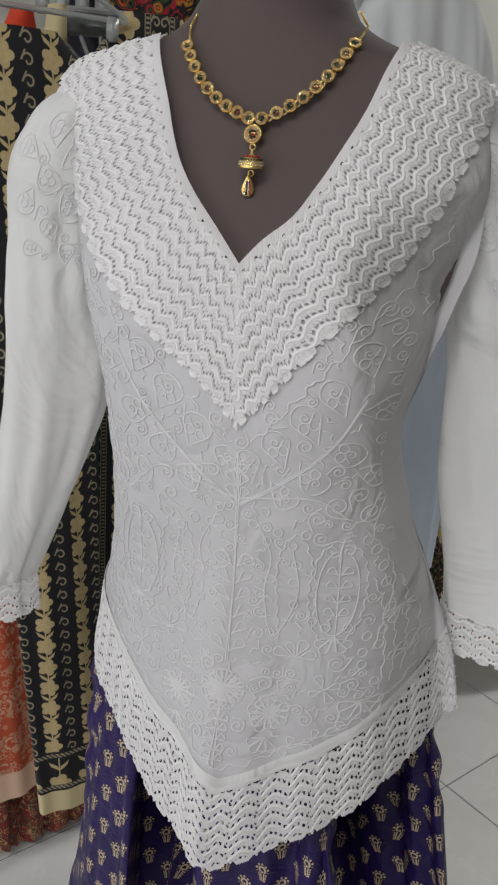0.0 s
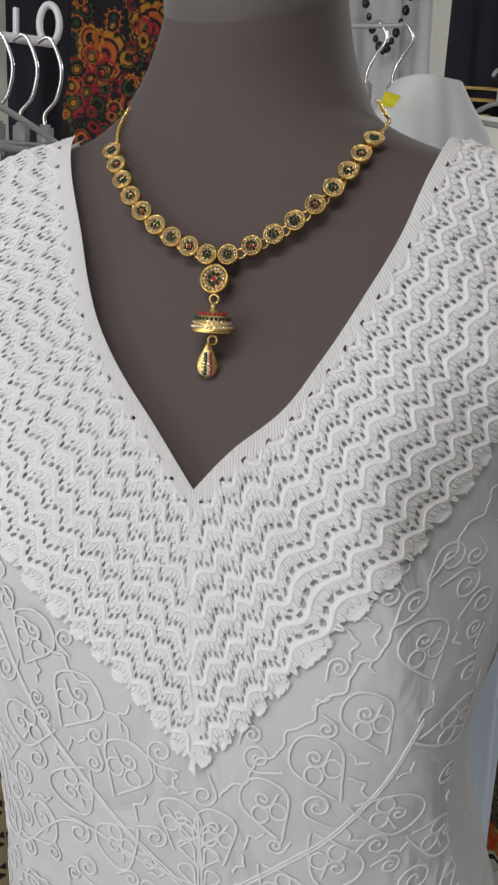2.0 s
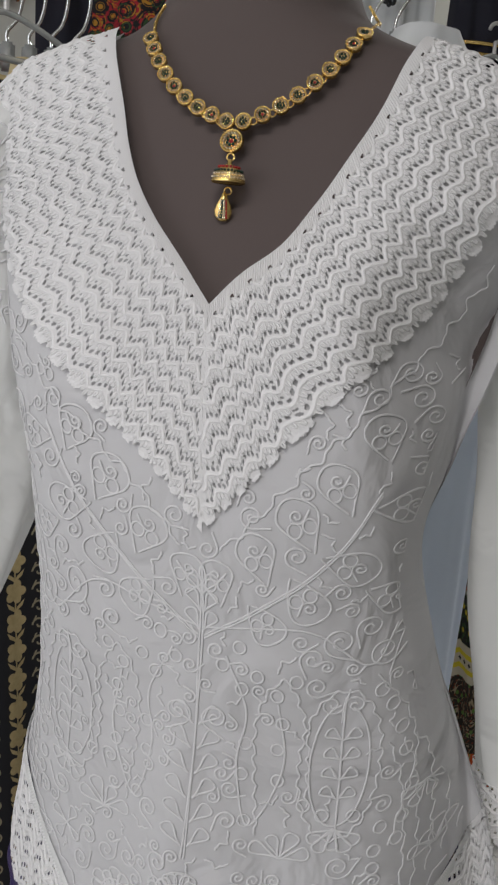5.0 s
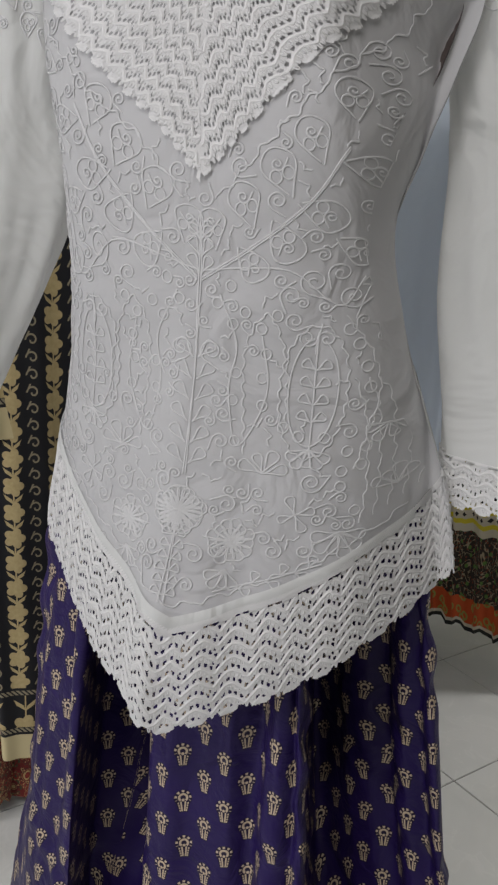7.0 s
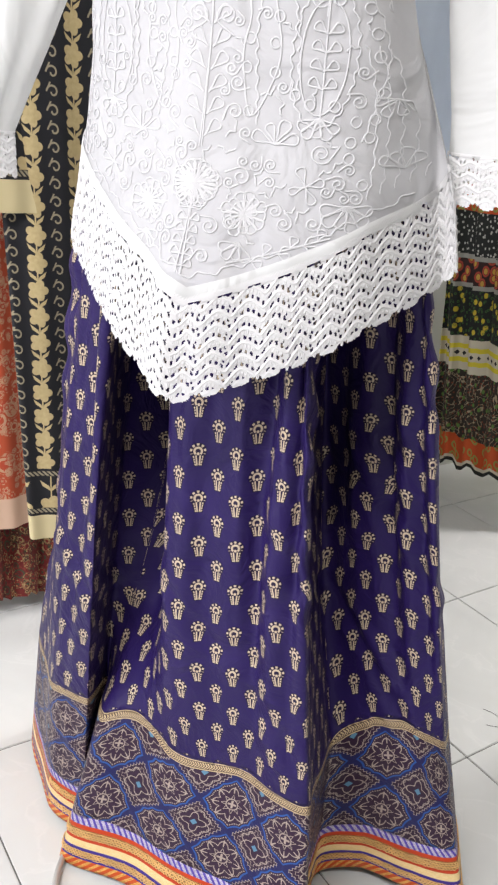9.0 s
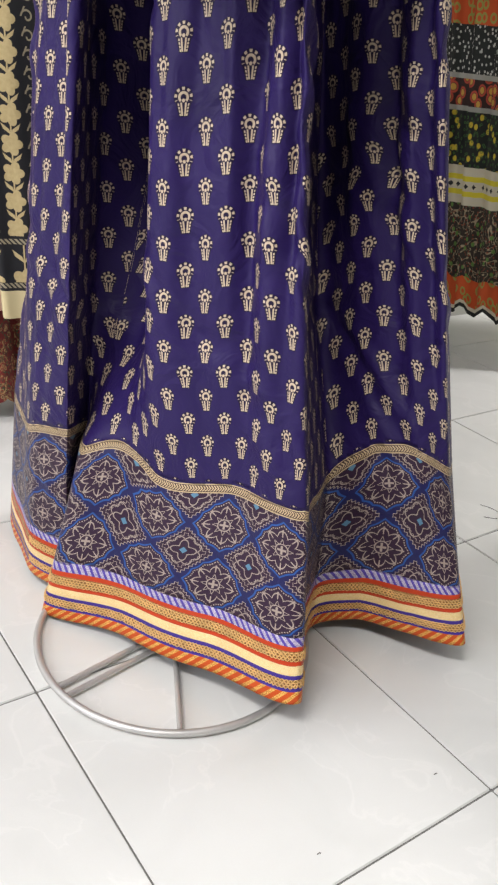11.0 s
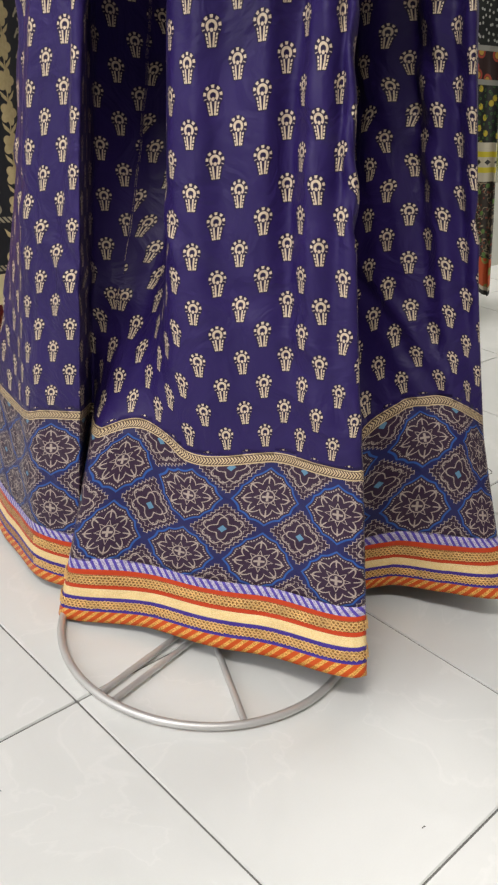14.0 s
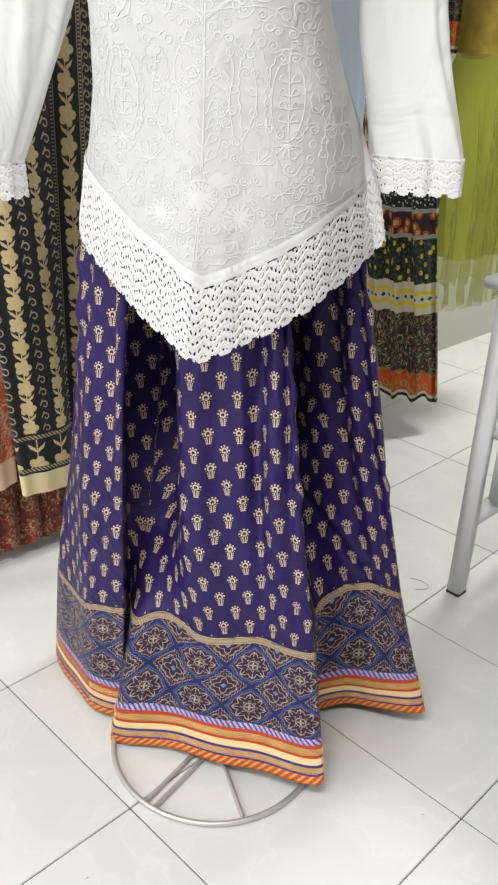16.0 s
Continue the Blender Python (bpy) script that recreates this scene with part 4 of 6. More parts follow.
def embroider(top):
    paths = []
    for sign in (1, -1):
        for p in half_embroidery():
            p = np.asarray(p, float)
            if sign < 0:
                p[:, 1] += 0.16 * p[:, 0] * np.clip((p[:, 1] - 1.19) / 0.03, 0, 1)
            x = spline(AXIS, p[:, 1]) + sign * p[:, 0] * (1.0 if sign > 0 else 1.10)
            paths.append(np.stack([x, p[:, 1]], -1))
    # small curls and loops between the larger figures
    rng = np.random.RandomState(11)
    taken = np.concatenate(paths)
    taken = taken[::3]
    added = 0
    for k in range(4000):
        z = rng.uniform(0.93, 1.40)
        x = rng.uniform(-0.17, 0.19)
        if z < float(hem_height(x)) + 0.13:
            continue
        near = np.hypot(taken[:, 0] - x, taken[:, 1] - z).min()
        if near < 0.0055:
            continue
        r = min(near * 0.85, 0.0085)
        turn = rng.uniform(0, 6.28)
        kind = (0, 0, 3)[rng.randint(3)]
        if kind == 0:
            p = spiral_path(x, z, r, 1.6, turn, 1.2 * r)
        elif kind == 1:
            p = ring_path(x, z, r * 0.7, 14, 1.15, turn)
        elif kind == 2:
            p = petal_path(x - r * math.cos(turn), z - r * math.sin(turn), 2 * r, turn, 0.36)
        else:
            p = wavy_path(((x - r * math.cos(turn), z - r * math.sin(turn)), (x, z), (x + r * math.cos(turn), z + r * math.sin(turn))), r * 0.25, r * 1.5, 24)
        paths.append(p)
        taken = np.concatenate([taken, p[::3]])
        added += 1
        if added > 300:
            break
    edge = {1: OUT_R, -1: OUT_L}
    kept = []
    for p in paths:
        # nothing under the collar
        sg = 1 if p[:, 0].mean() > 0.013 else -1
        ox, oz = [o[0] for o in edge[sg]], [o[1] for o in edge[sg]]
        limit = np.interp(p[:, 0] * sg, [a * sg for a in ox], oz)
        if (p[:, 1] < limit - 0.004).all():
            kept.append(p)
    paths = kept
    for outer in (OUT_R, OUT_L):
        sg = 1 if outer is OUT_R else -1
        base = [(x + sg * 0.014, z - 0.019) for x, z in outer[:7]]
        paths.append(wavy_path(base, 0.0022, 0.024, 260))
    low = [(x, float(hem_height(x)) + 0.097 + 0.020) for x in np.linspace(-0.17, 0.2, 24)]
    paths.append(wavy_path(low, 0.0022, 0.026, 300))
    world, lifts = [], []
    for p in paths:
        half = np.where(p[:, 0] > spline(AXIS, p[:, 1]), spline(HALF_R, p[:, 1]), spline(HALF_L, p[:, 1]))
        p = p[np.abs(p[:, 0] - spline(AXIS, p[:, 1])) < np.where((p[:, 1] > 1.32) & (p[:, 0] > 0), 0.88, 0.93) * half]
        if len(p) < 5:
            continue
        world.append(on_front(p[:, 0], p[:, 1], 0.0044))
        lifts.append(on_front(p[:, 0], p[:, 1], 0.0054))
    # the patch of cords round each shoulder
    for P, zs, wide, angle in SLEEVES:
        for du, z, r, turn in ((0.0, 1.525, 0.014, 10), (-0.026, 1.505, 0.013, 60), (0.024, 1.500, 0.013, -40), (0.0, 1.478, 0.014, 200), (-0.022, 1.455, 0.012, 150), (0.022, 1.450, 0.013, -160), (0.002, 1.428, 0.011, 20), (0.020, 1.405, 0.009, 0), (-0.016, 1.408, 0.009, 80)):
            trefoil = [ring_path(du + 0.34 * r * math.cos(k), z + 0.34 * r * math.sin(k), 0.27 * r, 14, 1.1, k) for k in (turn + 0.5, turn + 2.6, turn + 4.7)]
            for p in [heart_path(du, z, r * 1.15, radians(turn)), spiral_path(du + 1.5 * r, z - 0.7 * r, r * 0.5, 1.6, turn, r)] + trefoil:
                half = np.interp(p[:, 1], zs[::-1], wide[::-1])
                th = -np.pi / 2 - angle + p[:, 0] / half
                j = np.mod(th / (2 * np.pi), 1.0) * 72
                i = np.clip(np.interp(p[:, 1], zs[::-1], np.arange(90)[::-1]), 0, 88.999)
                i0, j0 = i.astype(int), j.astype(int) % 72
                fi, fj = (i - i0)[:, None], (j - np.floor(j))[:, None]
                j1 = (j0 + 1) % 72
                q = (P[i0, j0] * (1 - fj) + P[i0, j1] * fj) * (1 - fi) + (P[i0 + 1, j0] * (1 - fj) + P[i0 + 1, j1] * fj) * fi
                world.append(q + np.array((0.0, -0.0004, 0.0)))
                lifts.append(q + np.array((0.0, -0.0014, 0.0)))
    child(mesh_of("embroidery", *flat_cords(world, lifts, 0.00088, 0.00040), CORD, label="raised white cord embroidery of vines and flowers"), top)
    # folded band above the lace of the hem
    xs = np.linspace(-0.160, 0.205, 160)
    lo = hem_height(xs) + 0.0955
    rows = [on_front(xs, lo + k * 0.0125 / 5, 0.0056 + 0.0006 * math.sin(math.pi * k / 5)) for k in range(6)]
    child(mesh_of("hem_band", np.array(rows).reshape(-1, 3), grid_quads(6, 160), SLEEVE, label="narrow folded white band above the lace"), top)


embroider(TUNIC)


# ---- the necklace ----
STONE_CLEAR = material("clear_stone", (0.66, 0.57, 0.42), 0.07, 0.8, 200, 0.2, 0.2, 2500)
STONE_RED = material("red_stone", (0.30, 0.02, 0.022), 0.12, 0, 200, 0.1, 0.1, 2500)
STONE_DARK = material("dark_green_stone", (0.014, 0.034, 0.024), 0.1, 0, 200, 0.1, 0.1, 2500)


def disc_bm(r, thick):
    """A shallow gold cup with a rolled rim."""
    bm = bmesh.new()
    prof = ((0.0, 0.35), (0.80, 0.35), (0.86, 0.95), (0.93, 1.05), (1.0, 0.85), (1.0, 0.1), (0.9, 0.0), (0.0, 0.0))
    n = 24
    rings = []
    for pr, ph in prof:
        rings.append([bm.verts.new((r * max(pr, 0.02) * math.cos(2 * math.pi * k / n), r * max(pr, 0.02) * math.sin(2 * math.pi * k / n), thick * ph)) for k in range(n)])
    for a, b in zip(rings, rings[1:]):
        for k in range(n):
            bm.faces.new((a[k], a[(k + 1) % n], b[(k + 1) % n], b[k]))
    for k in range(n):
        # beads along the rim
        m = Matrix.Translation((0.94 * r * math.cos(2 * math.pi * k / n), 0.94 * r * math.sin(2 * math.pi * k / n), thick * 1.02))
        bmesh.ops.create_icosphere(bm, subdivisions=1, radius=r * 0.085, matrix=m)
    return bm


def stones_bm(r, ring, count, size, height):
    bm = bmesh.new()
    for k in range(count):
        a = 2 * math.pi * k / count
        m = Matrix.Translation((ring * r * math.cos(a), ring * r * math.sin(a), height)) @ Matrix.Diagonal((1, 1, 0.7, 1))
        bmesh.ops.create_icosphere(bm, subdivisions=1, radius=size * r, matrix=m)
    return bm


def lathe_bm(profile, n=28):
    bm = bmesh.new()
    rings = [[bm.verts.new((max(r, 1e-4) * math.cos(2 * math.pi * k / n), max(r, 1e-4) * math.sin(2 * math.pi * k / n), z)) for k in range(n)] for r, z in profile]
    for a, b in zip(rings, rings[1:]):
        for k in range(n):
            bm.faces.new((a[k], a[(k + 1) % n], b[(k + 1) % n], b[k]))
    return bm


def necklace():
    neck = thing("necklace", "gold necklace of round stone-set links with a bell pendant", "necklace", at=tuple(on_front(np.array(-0.007), np.array(1.53), 0.01)))
    left = smooth_path(((-0.013, 1.5435), (-0.037, 1.553), (-0.057, 1.567), (-0.071, 1.583), (-0.083, 1.600)), 80)
    right = smooth_path(((-0.001, 1.5435), (0.013, 1.5495), (0.034, 1.564), (0.051, 1.582), (0.066, 1.609)), 80)

    def stand(x, z, lift=0.0015):
        """A pose on the chest, its z axis outward and its y axis up."""
        p = on_front(np.array([x, x + 0.004, x]), np.array([z, z, z + 0.004]), lift)
        ex, ez = Vector(p[1] - p[0]).normalized(), Vector(p[2] - p[0]).normalized()
        n = ex.cross(ez).normalized()
        ez = n.cross(ex)
        return Matrix.Translation(p[0]) @ Matrix((ex, ez, n)).transposed().to_4x4()

    shared = {}

    def keep(key, make, mat):
        if key not in shared:
            me = bpy.data.meshes.new(key)
            bm = make()
            bm.to_mesh(me)
            bm.free()
            me.polygons.foreach_set("use_smooth", np.full(len(me.polygons), True))
            me.materials.append(mat)
            shared[key] = me
        return shared[key]

    base = Matrix.Translation(neck.location).inverted()

    def set_disc(name, x, z, r, heart, lean=0.0):
        m = stand(x, z) @ Matrix.Rotation(lean, 4, "Y")
        d = new(name, keep(f"{name}_cup", lambda: disc_bm(r, 0.0040), GOLD))
        d.parent = neck
        d.matrix_basis = base @ m
        for key, mat, args in ((f"{name}_clear", STONE_CLEAR, (r, 0.68, 16, 0.135, 0.0036)), (f"{name}_dark", STONE_DARK, (r, 0.36, 7, 0.165, 0.0036)), (f"{name}_heart{heart}", STONE_RED if heart else STONE_DARK, (r, 0.0, 1, 0.20, 0.0032))):
            o = new("stone_setting", keep(key, lambda: stones_bm(*args), mat))
            o.parent = d
        return d

    count = 9
    links = []
    for line in (left, right):
        length = np.concatenate([[0], np.cumsum(np.linalg.norm(np.diff(on_front(line[:, 0], line[:, 1]), axis=0), axis=1))])
        at = np.linspace(0, length[-1], count)
        px, pz = np.interp(at, length, line[:, 0]), np.interp(at, length, line[:, 1])
        for k in range(count):
            set_disc("link", px[k], pz[k], 0.0057, k % 3 == 1, 0)
            links.append((px[k], pz[k]))
    loops = []
    for (x0, z0), (x1, z1) in list(zip(links[:count], links[1:count])) + list(zip(links[count:], links[count + 1:])):
        m = stand((x0 + x1) / 2, (z0 + z1) / 2, 0.002)
        loops.append([m @ Vector((0.0026 * math.cos(a), 0.0026 * math.sin(a) - 0.001, 0)) for a in np.linspace(0, 2 * np.pi, 15)])
    child(mesh_of("joining_ring", *tubes(loops, 0.0006, 6), GOLD), neck)
    set_disc("medallion", -0.007, 1.5305, 0.0081, 1)
    # fine chain up round the neck
    for end, path in ((-1, ((-0.083, 1.606), (-0.0865, 1.614), (-0.0875, 1.622), (-0.085, 1.631))), (1, ((0.067, 1.612), (0.069, 1.621), (0.066, 1.634), (0.060, 1.643)))):
        p = smooth_path(path, 30)
        q = on_front(p[:, 0], p[:, 1], 0.002)
        small = []
        for k, c in enumerate(q):
            t = Vector(q[min(k + 1, 29)] - q[max(k - 1, 0)]).normalized()
            s = t.cross(Vector((0.2, -1, 0.2)) if k % 2 else Vector((1, 0.3, 0))).normalized()
            small.append([Vector(c) + t * (0.0013 * math.cos(a)) + s * (0.0009 * math.sin(a)) for a in np.linspace(0, 2 * np.pi, 11)])
        child(mesh_of("chain", *tubes(small, 0.00042, 5), GOLD, label="fine gold chain"), neck)
    # pendant: ring, bell with rows of stones, ring, drop
    m = base @ stand(-0.006, 1.5195, 0.004)

    def hang(name, bm, mat, parent, pose_m, label=""):
        o = part(name, bm, mat, parent, label)
        o.matrix_basis = pose_m
        return o

    up = stand(-0.006, 1.5195, 0.004).translation
    for dz in (0.0005, -0.0215):
        loop = [up + Vector((0.0024 * math.cos(a), 0, 0.0024 * math.sin(a) + dz)) for a in np.linspace(0, 2 * np.pi, 17)]
        child(mesh_of("pendant_ring", *tubes([loop], 0.0007, 6), GOLD), neck)
    top_z = up.z - 0.0045
    at = base @ Matrix.Translation((up.x, up.y - 0.008, top_z))
    bell = hang("bell", lathe_bm(((0.0, 0.003), (0.0016, 0.002), (0.0016, -0.0005), (0.0050, -0.0018), (0.0084, -0.0042), (0.0100, -0.0078), (0.0109, -0.0102), (0.0116, -0.0118), (0.0111, -0.0128), (0.010, -0.012), (0.0, -0.008))), GOLD, neck, at, "domed gold bell")
    for r, z, mat, n in ((0.0068, -0.0026, STONE_RED, 18), (0.0090, -0.0050, STONE_DARK, 24), (0.0099, -0.0072, STONE_CLEAR, 26), (0.0107, -0.0094, STONE_CLEAR, 28)):
        bm = bmesh.new()
        for k in range(n):
            a = 2 * math.pi * k / n
            bmesh.ops.create_icosphere(bm, subdivisions=1, radius=0.00105, matrix=Matrix.Translation((r * math.cos(a), r * math.sin(a), z)))
        part("stone_setting", bm, mat, bell)
    at = base @ Matrix.Translation((up.x - 0.002, up.y - 0.004, up.z - 0.0250))
    drop = hang("drop", lathe_bm(((0.0, 0.003), (0.0012, 0.0015), (0.0024, -0.001), (0.0050, -0.0060), (0.0061, -0.0102), (0.0052, -0.014), (0.0028, -0.0163), (0.0, -0.0168)), 20), GOLD, neck, at, "pear-shaped gold drop")
    drop.matrix_basis = at @ Matrix.Diagonal((1, 0.5, 1, 1))
    for x, mat in ((-0.0028, STONE_CLEAR), (-0.001, STONE_DARK), (0.001, STONE_CLEAR), (0.0027, STONE_RED)):
        bm = bmesh.new()
        for k in range(7):
            z = -0.0035 - k * 0.0018
            reach = math.sqrt(max(0.0, 0.0057**2 - x * x))
            bmesh.ops.create_icosphere(bm, subdivisions=1, radius=0.00105, matrix=Matrix.Translation((x * (0.55 + 0.065 * k), -reach, z)))
        part("stone_setting", bm, mat, drop)


necklace()


# ---- the skirt ----
HEM = ((-0.235, 1.02), (-0.215, 0.925), (-0.155, 0.83), (-0.095, 0.795), (-0.088, 0.835), (-0.112, 0.752), (0.0, 0.705), (0.12, 0.640), (0.247, 0.584), (0.250, 0.690), (0.268, 0.785), (0.330, 0.790), (0.40, 0.765), (0.478, 0.741), (0.482, 0.86), (0.42, 1.0), (0.25, 1.12), (0.05, 1.15), (-0.12, 1.11))
BAND = ((-0.215, 0.98), (-0.185, 0.885), (-0.144, 0.818), (-0.085, 0.772), (-0.078, 0.850), (-0.062, 0.768), (0.03, 0.742), (0.136, 0.692), (0.228, 0.640), (0.240, 0.715), (0.262, 0.795), (0.320, 0.775), (0.380, 0.762), (0.422, 0.785), (0.425, 0.88), (0.36, 1.0), (0.22, 1.08), (0.05, 1.1), (-0.1, 1.06))
WAIST = ((-0.125, 0.92), (-0.128, 0.845), (-0.105, 0.785), (-0.065, 0.752), (-0.070, 0.895), (0.020, 0.915), (0.008, 0.745), (0.085, 0.702), (0.145, 0.690), (0.148, 0.800), (0.165, 0.905), (0.205, 0.850), (0.242, 0.790), (0.265, 0.78), (0.25, 0.87), (0.2, 0.93), (0.13, 0.96), (0.05, 0.97), (-0.05, 0.96))


MIDWAY = ((-0.170, 0.95), (-0.160, 0.860), (-0.125, 0.800), (-0.078, 0.760), (-0.080, 0.895), (0.030, 0.920), (0.012, 0.742), (0.110, 0.698), (0.190, 0.664), (0.184, 0.800), (0.205, 0.925), (0.255, 0.870), (0.308, 0.812), (0.350, 0.785), (0.35, 0.88), (0.28, 0.97), (0.18, 1.02), (0.05, 1.04), (-0.08, 1.01))


def loop_through(points, per):
    p = np.array(points)
    a, b, c, d = np.roll(p, 1, 0), p, np.roll(p, -1, 0), np.roll(p, -2, 0)
    t = np.linspace(0, 1, per, endpoint=False)[None, :, None]
    k = 0.36
    m0, m1 = k * (c - a)[:, None], k * (d - b)[:, None]
    out = (2 * t**3 - 3 * t**2 + 1) * b[:, None] + (t**3 - 2 * t**2 + t) * m0 + (-2 * t**3 + 3 * t**2) * c[:, None] + (t**3 - t**2) * m1
    return out.reshape(-1, 2)


def skirt():
    per, rows = 40, 150
    hem, band, middle, waist = (loop_through(k, per) for k in (HEM, BAND, MIDWAY, WAIST))
    n = len(hem)
    around = np.concatenate([[0], np.cumsum(np.hypot(*np.diff(np.concatenate([hem, hem[:1]]), axis=0).T))])
    u = around[:-1]
    place = np.arange(n) / per
    lift = np.interp(place, (0, 1, 3, 5, 8, 10, 11, 13, 15, 19), (0.02, 0.012, 0.018, 0.004, 0.052, 0.012, 0.030, 0.050, 0.02, 0.02))
    band_z = 0.2265 + np.interp(place, (0, 3, 5, 8, 10, 13, 19), (0.03, 0.03, 0.032, 0.048, 0.03, 0.035, 0.03))
    top = 0.99
    t = np.linspace(0, 1, rows)[:, None]
    z = lift[None, :] + (top - lift[None, :]) * t
    kb = (z - lift) / (band_z - lift)
    ku = np.clip((z - band_z) / (top - band_z), 0, 1)[..., None]
    kb = np.clip(kb, 0, 1)[..., None]
    m = 0.42
    upper = band * (ku - m) * (ku - 1) / m + middle * ku * (ku - 1) / (m * (m - 1)) + waist * ku * (ku - m) / (1 - m)
    xy = np.where(kb < 1, hem * (1 - kb) + band * kb, upper)
    # small gathers and creases
    g = np.gradient(xy, axis=1)
    nrm = np.stack([g[..., 1], -g[..., 0]], -1)
    nrm /= np.linalg.norm(nrm, axis=-1, keepdims=True) + 1e-9
    high = np.clip((z - 0.22) / 0.6, 0, 1)
    uu = u[None, :] + 0 * z
    ripple = high * 0.0030 * np.sin(uu * 2 * np.pi / 0.083 + 2.5 * np.sin(z * 4)) + high * 0.0009 * np.sin(uu * 2 * np.pi / 0.031 + z * 6) + 0.003 * np.sin(uu * 2 * np.pi / 0.19 + z * 5)
    # soft hanging valleys in the front and side panels, dying out towards the border
    for where, wide, deep in ((7.25, 0.16, 0.022), (6.62, 0.10, 0.006), (7.72, 0.09, 0.010), (2.35, 0.18, 0.010), (11.6, 0.22, 0.020), (12.5, 0.16, 0.012)):
        at = where + 0.10 * np.sin(z * 7 + where)
        ripple = ripple - deep * np.clip((z - 0.27) / 0.3, 0, 1) * np.exp(-(((place[None, :] - at) / wide) ** 2))
    crease = 0.0036 * np.sin(z * 80 + uu * 46 + 3 * np.sin(uu * 23)) * np.clip(np.sin(uu * 17 + z * 9 + 2 * np.sin(z * 13)), 0, 1) ** 2 * np.clip((z - 0.26) / 0.1, 0, 1)
    xy = xy + nrm * (ripple + crease)[..., None]
    P = np.concatenate([xy, z[..., None]], -1)
    # close the seam with a repeated column, so that the print runs on
    P = np.concatenate([P, P[:, :1]], 1)
    # the border buckles upwards in places
    buckle = spline(((0, 0.0), (1.5, 0.008), (3, 0.036), (4, 0.02), (5, 0.030), (5.5, 0.040), (6.2, 0.0), (7, 0.008), (8, 0.0), (9, 0.0), (10, 0.012), (11, 0.045), (11.8, 0.052), (13, 0.01), (14, 0.0), (19, 0.0)), place)
    v = z - lift
    v = v - buckle * np.clip((v - 0.06) / 0.16, 0, 1) * np.clip((0.75 - v) / 0.5, 0, 1)
    v = np.concatenate([v, v[:, :1]], 1)
    # cloth length round each row, counted from the front panel, so that the print keeps its size where the cloth is gathered
    arc = np.concatenate([np.zeros((rows, 1)), np.cumsum(np.linalg.norm(np.diff(P[..., :2], axis=1), axis=2), axis=1)], 1)
    home = np.where(np.arange(n + 1) < 4.5 * per, int(2.2 * per), np.where(np.arange(n + 1) < 10 * per, 7 * per, 12 * per))
    arc = arc - arc[:, home] + around[home]
    w = np.clip((v - 0.235) / 0.15, 0, 1) * 0.8
    U = around[None, :] * (1 - w) + arc * w
    ob = thing("skirt", "long violet satin skirt with gold motifs and ribbon hem", "skirt", at=(0.077, 0.85, 0))
    Q = grid_quads(rows, n + 1)
    uv = np.stack([U, v], -1)
    mean = v.ravel()[Q].mean(1)
    for name, lo, hi, label in (("cloth", 0.232, 9, "violet satin printed with cream motifs"), ("border", 0.082, 0.232, "dark border printed with medallions"), ("hem_ribbon", -1, 0.082, "bands of gold, red and violet ribbon")):
        cl = child(mesh_of(name, P.reshape(-1, 3), Q[(mean >= lo) & (mean < hi)], SKIRT, uv=uv, label=label), ob)
        mod = cl.modifiers.new("thick", "SOLIDIFY")
        mod.thickness, mod.offset = 0.0012, -1
    # little gold loops of the two braids
    front = np.arange(2 * per, 14 * per)
    rng = np.random.RandomState(3)
    for low in (0.0255, 0.0592):
        loops = []
        for line, dv in enumerate((-0.0031, 0.0, 0.0031)):
            for a in np.arange(around[front[0]], around[front[-1]], 0.0052) + 0.0026 * (line % 2) + 0.0010 * rng.rand():
                j = int(np.searchsorted(around, a)) - 1
                f = (a - around[j]) / (around[j + 1] - around[j])

                def at(h):
                    zz = np.array([np.interp(h, v[:, k], np.arange(rows)) for k in (j, j + 1)])
                    i0 = zz.astype(int)
                    q = [P[i, k] * (1 - g) + P[i + 1, k] * g for i, k, g in zip(i0, (j, j + 1), zz - i0)]
                    return q[0] * (1 - f) + q[1] * f

                c = at(low + dv)
                ex = P[3, j + 1] - P[3, j]
                ex = ex / (np.linalg.norm(ex) + 1e-9)
                ez = at(low + dv + 0.003) - c
                ez = ez / np.linalg.norm(ez)
                out = np.cross(ex, ez)
                r = 0.0023 * (0.85 + 0.3 * rng.rand())
                t = np.linspace(0, 2 * np.pi, 9)
                loops.append(c + out * (0.0009 + 0.0005 * rng.rand()) + r * (np.cos(t)[:, None] * ex + np.sin(t)[:, None] * ez) + out * (0.0005 * np.sin(t + a * 900))[:, None])
        child(mesh_of("gold_braid", *tubes(loops, 0.00072, 4), GOLD_THREAD, label="looped gold thread braid"), ob)
    return ob


skirt()

# ---- clothes and furniture round about ----


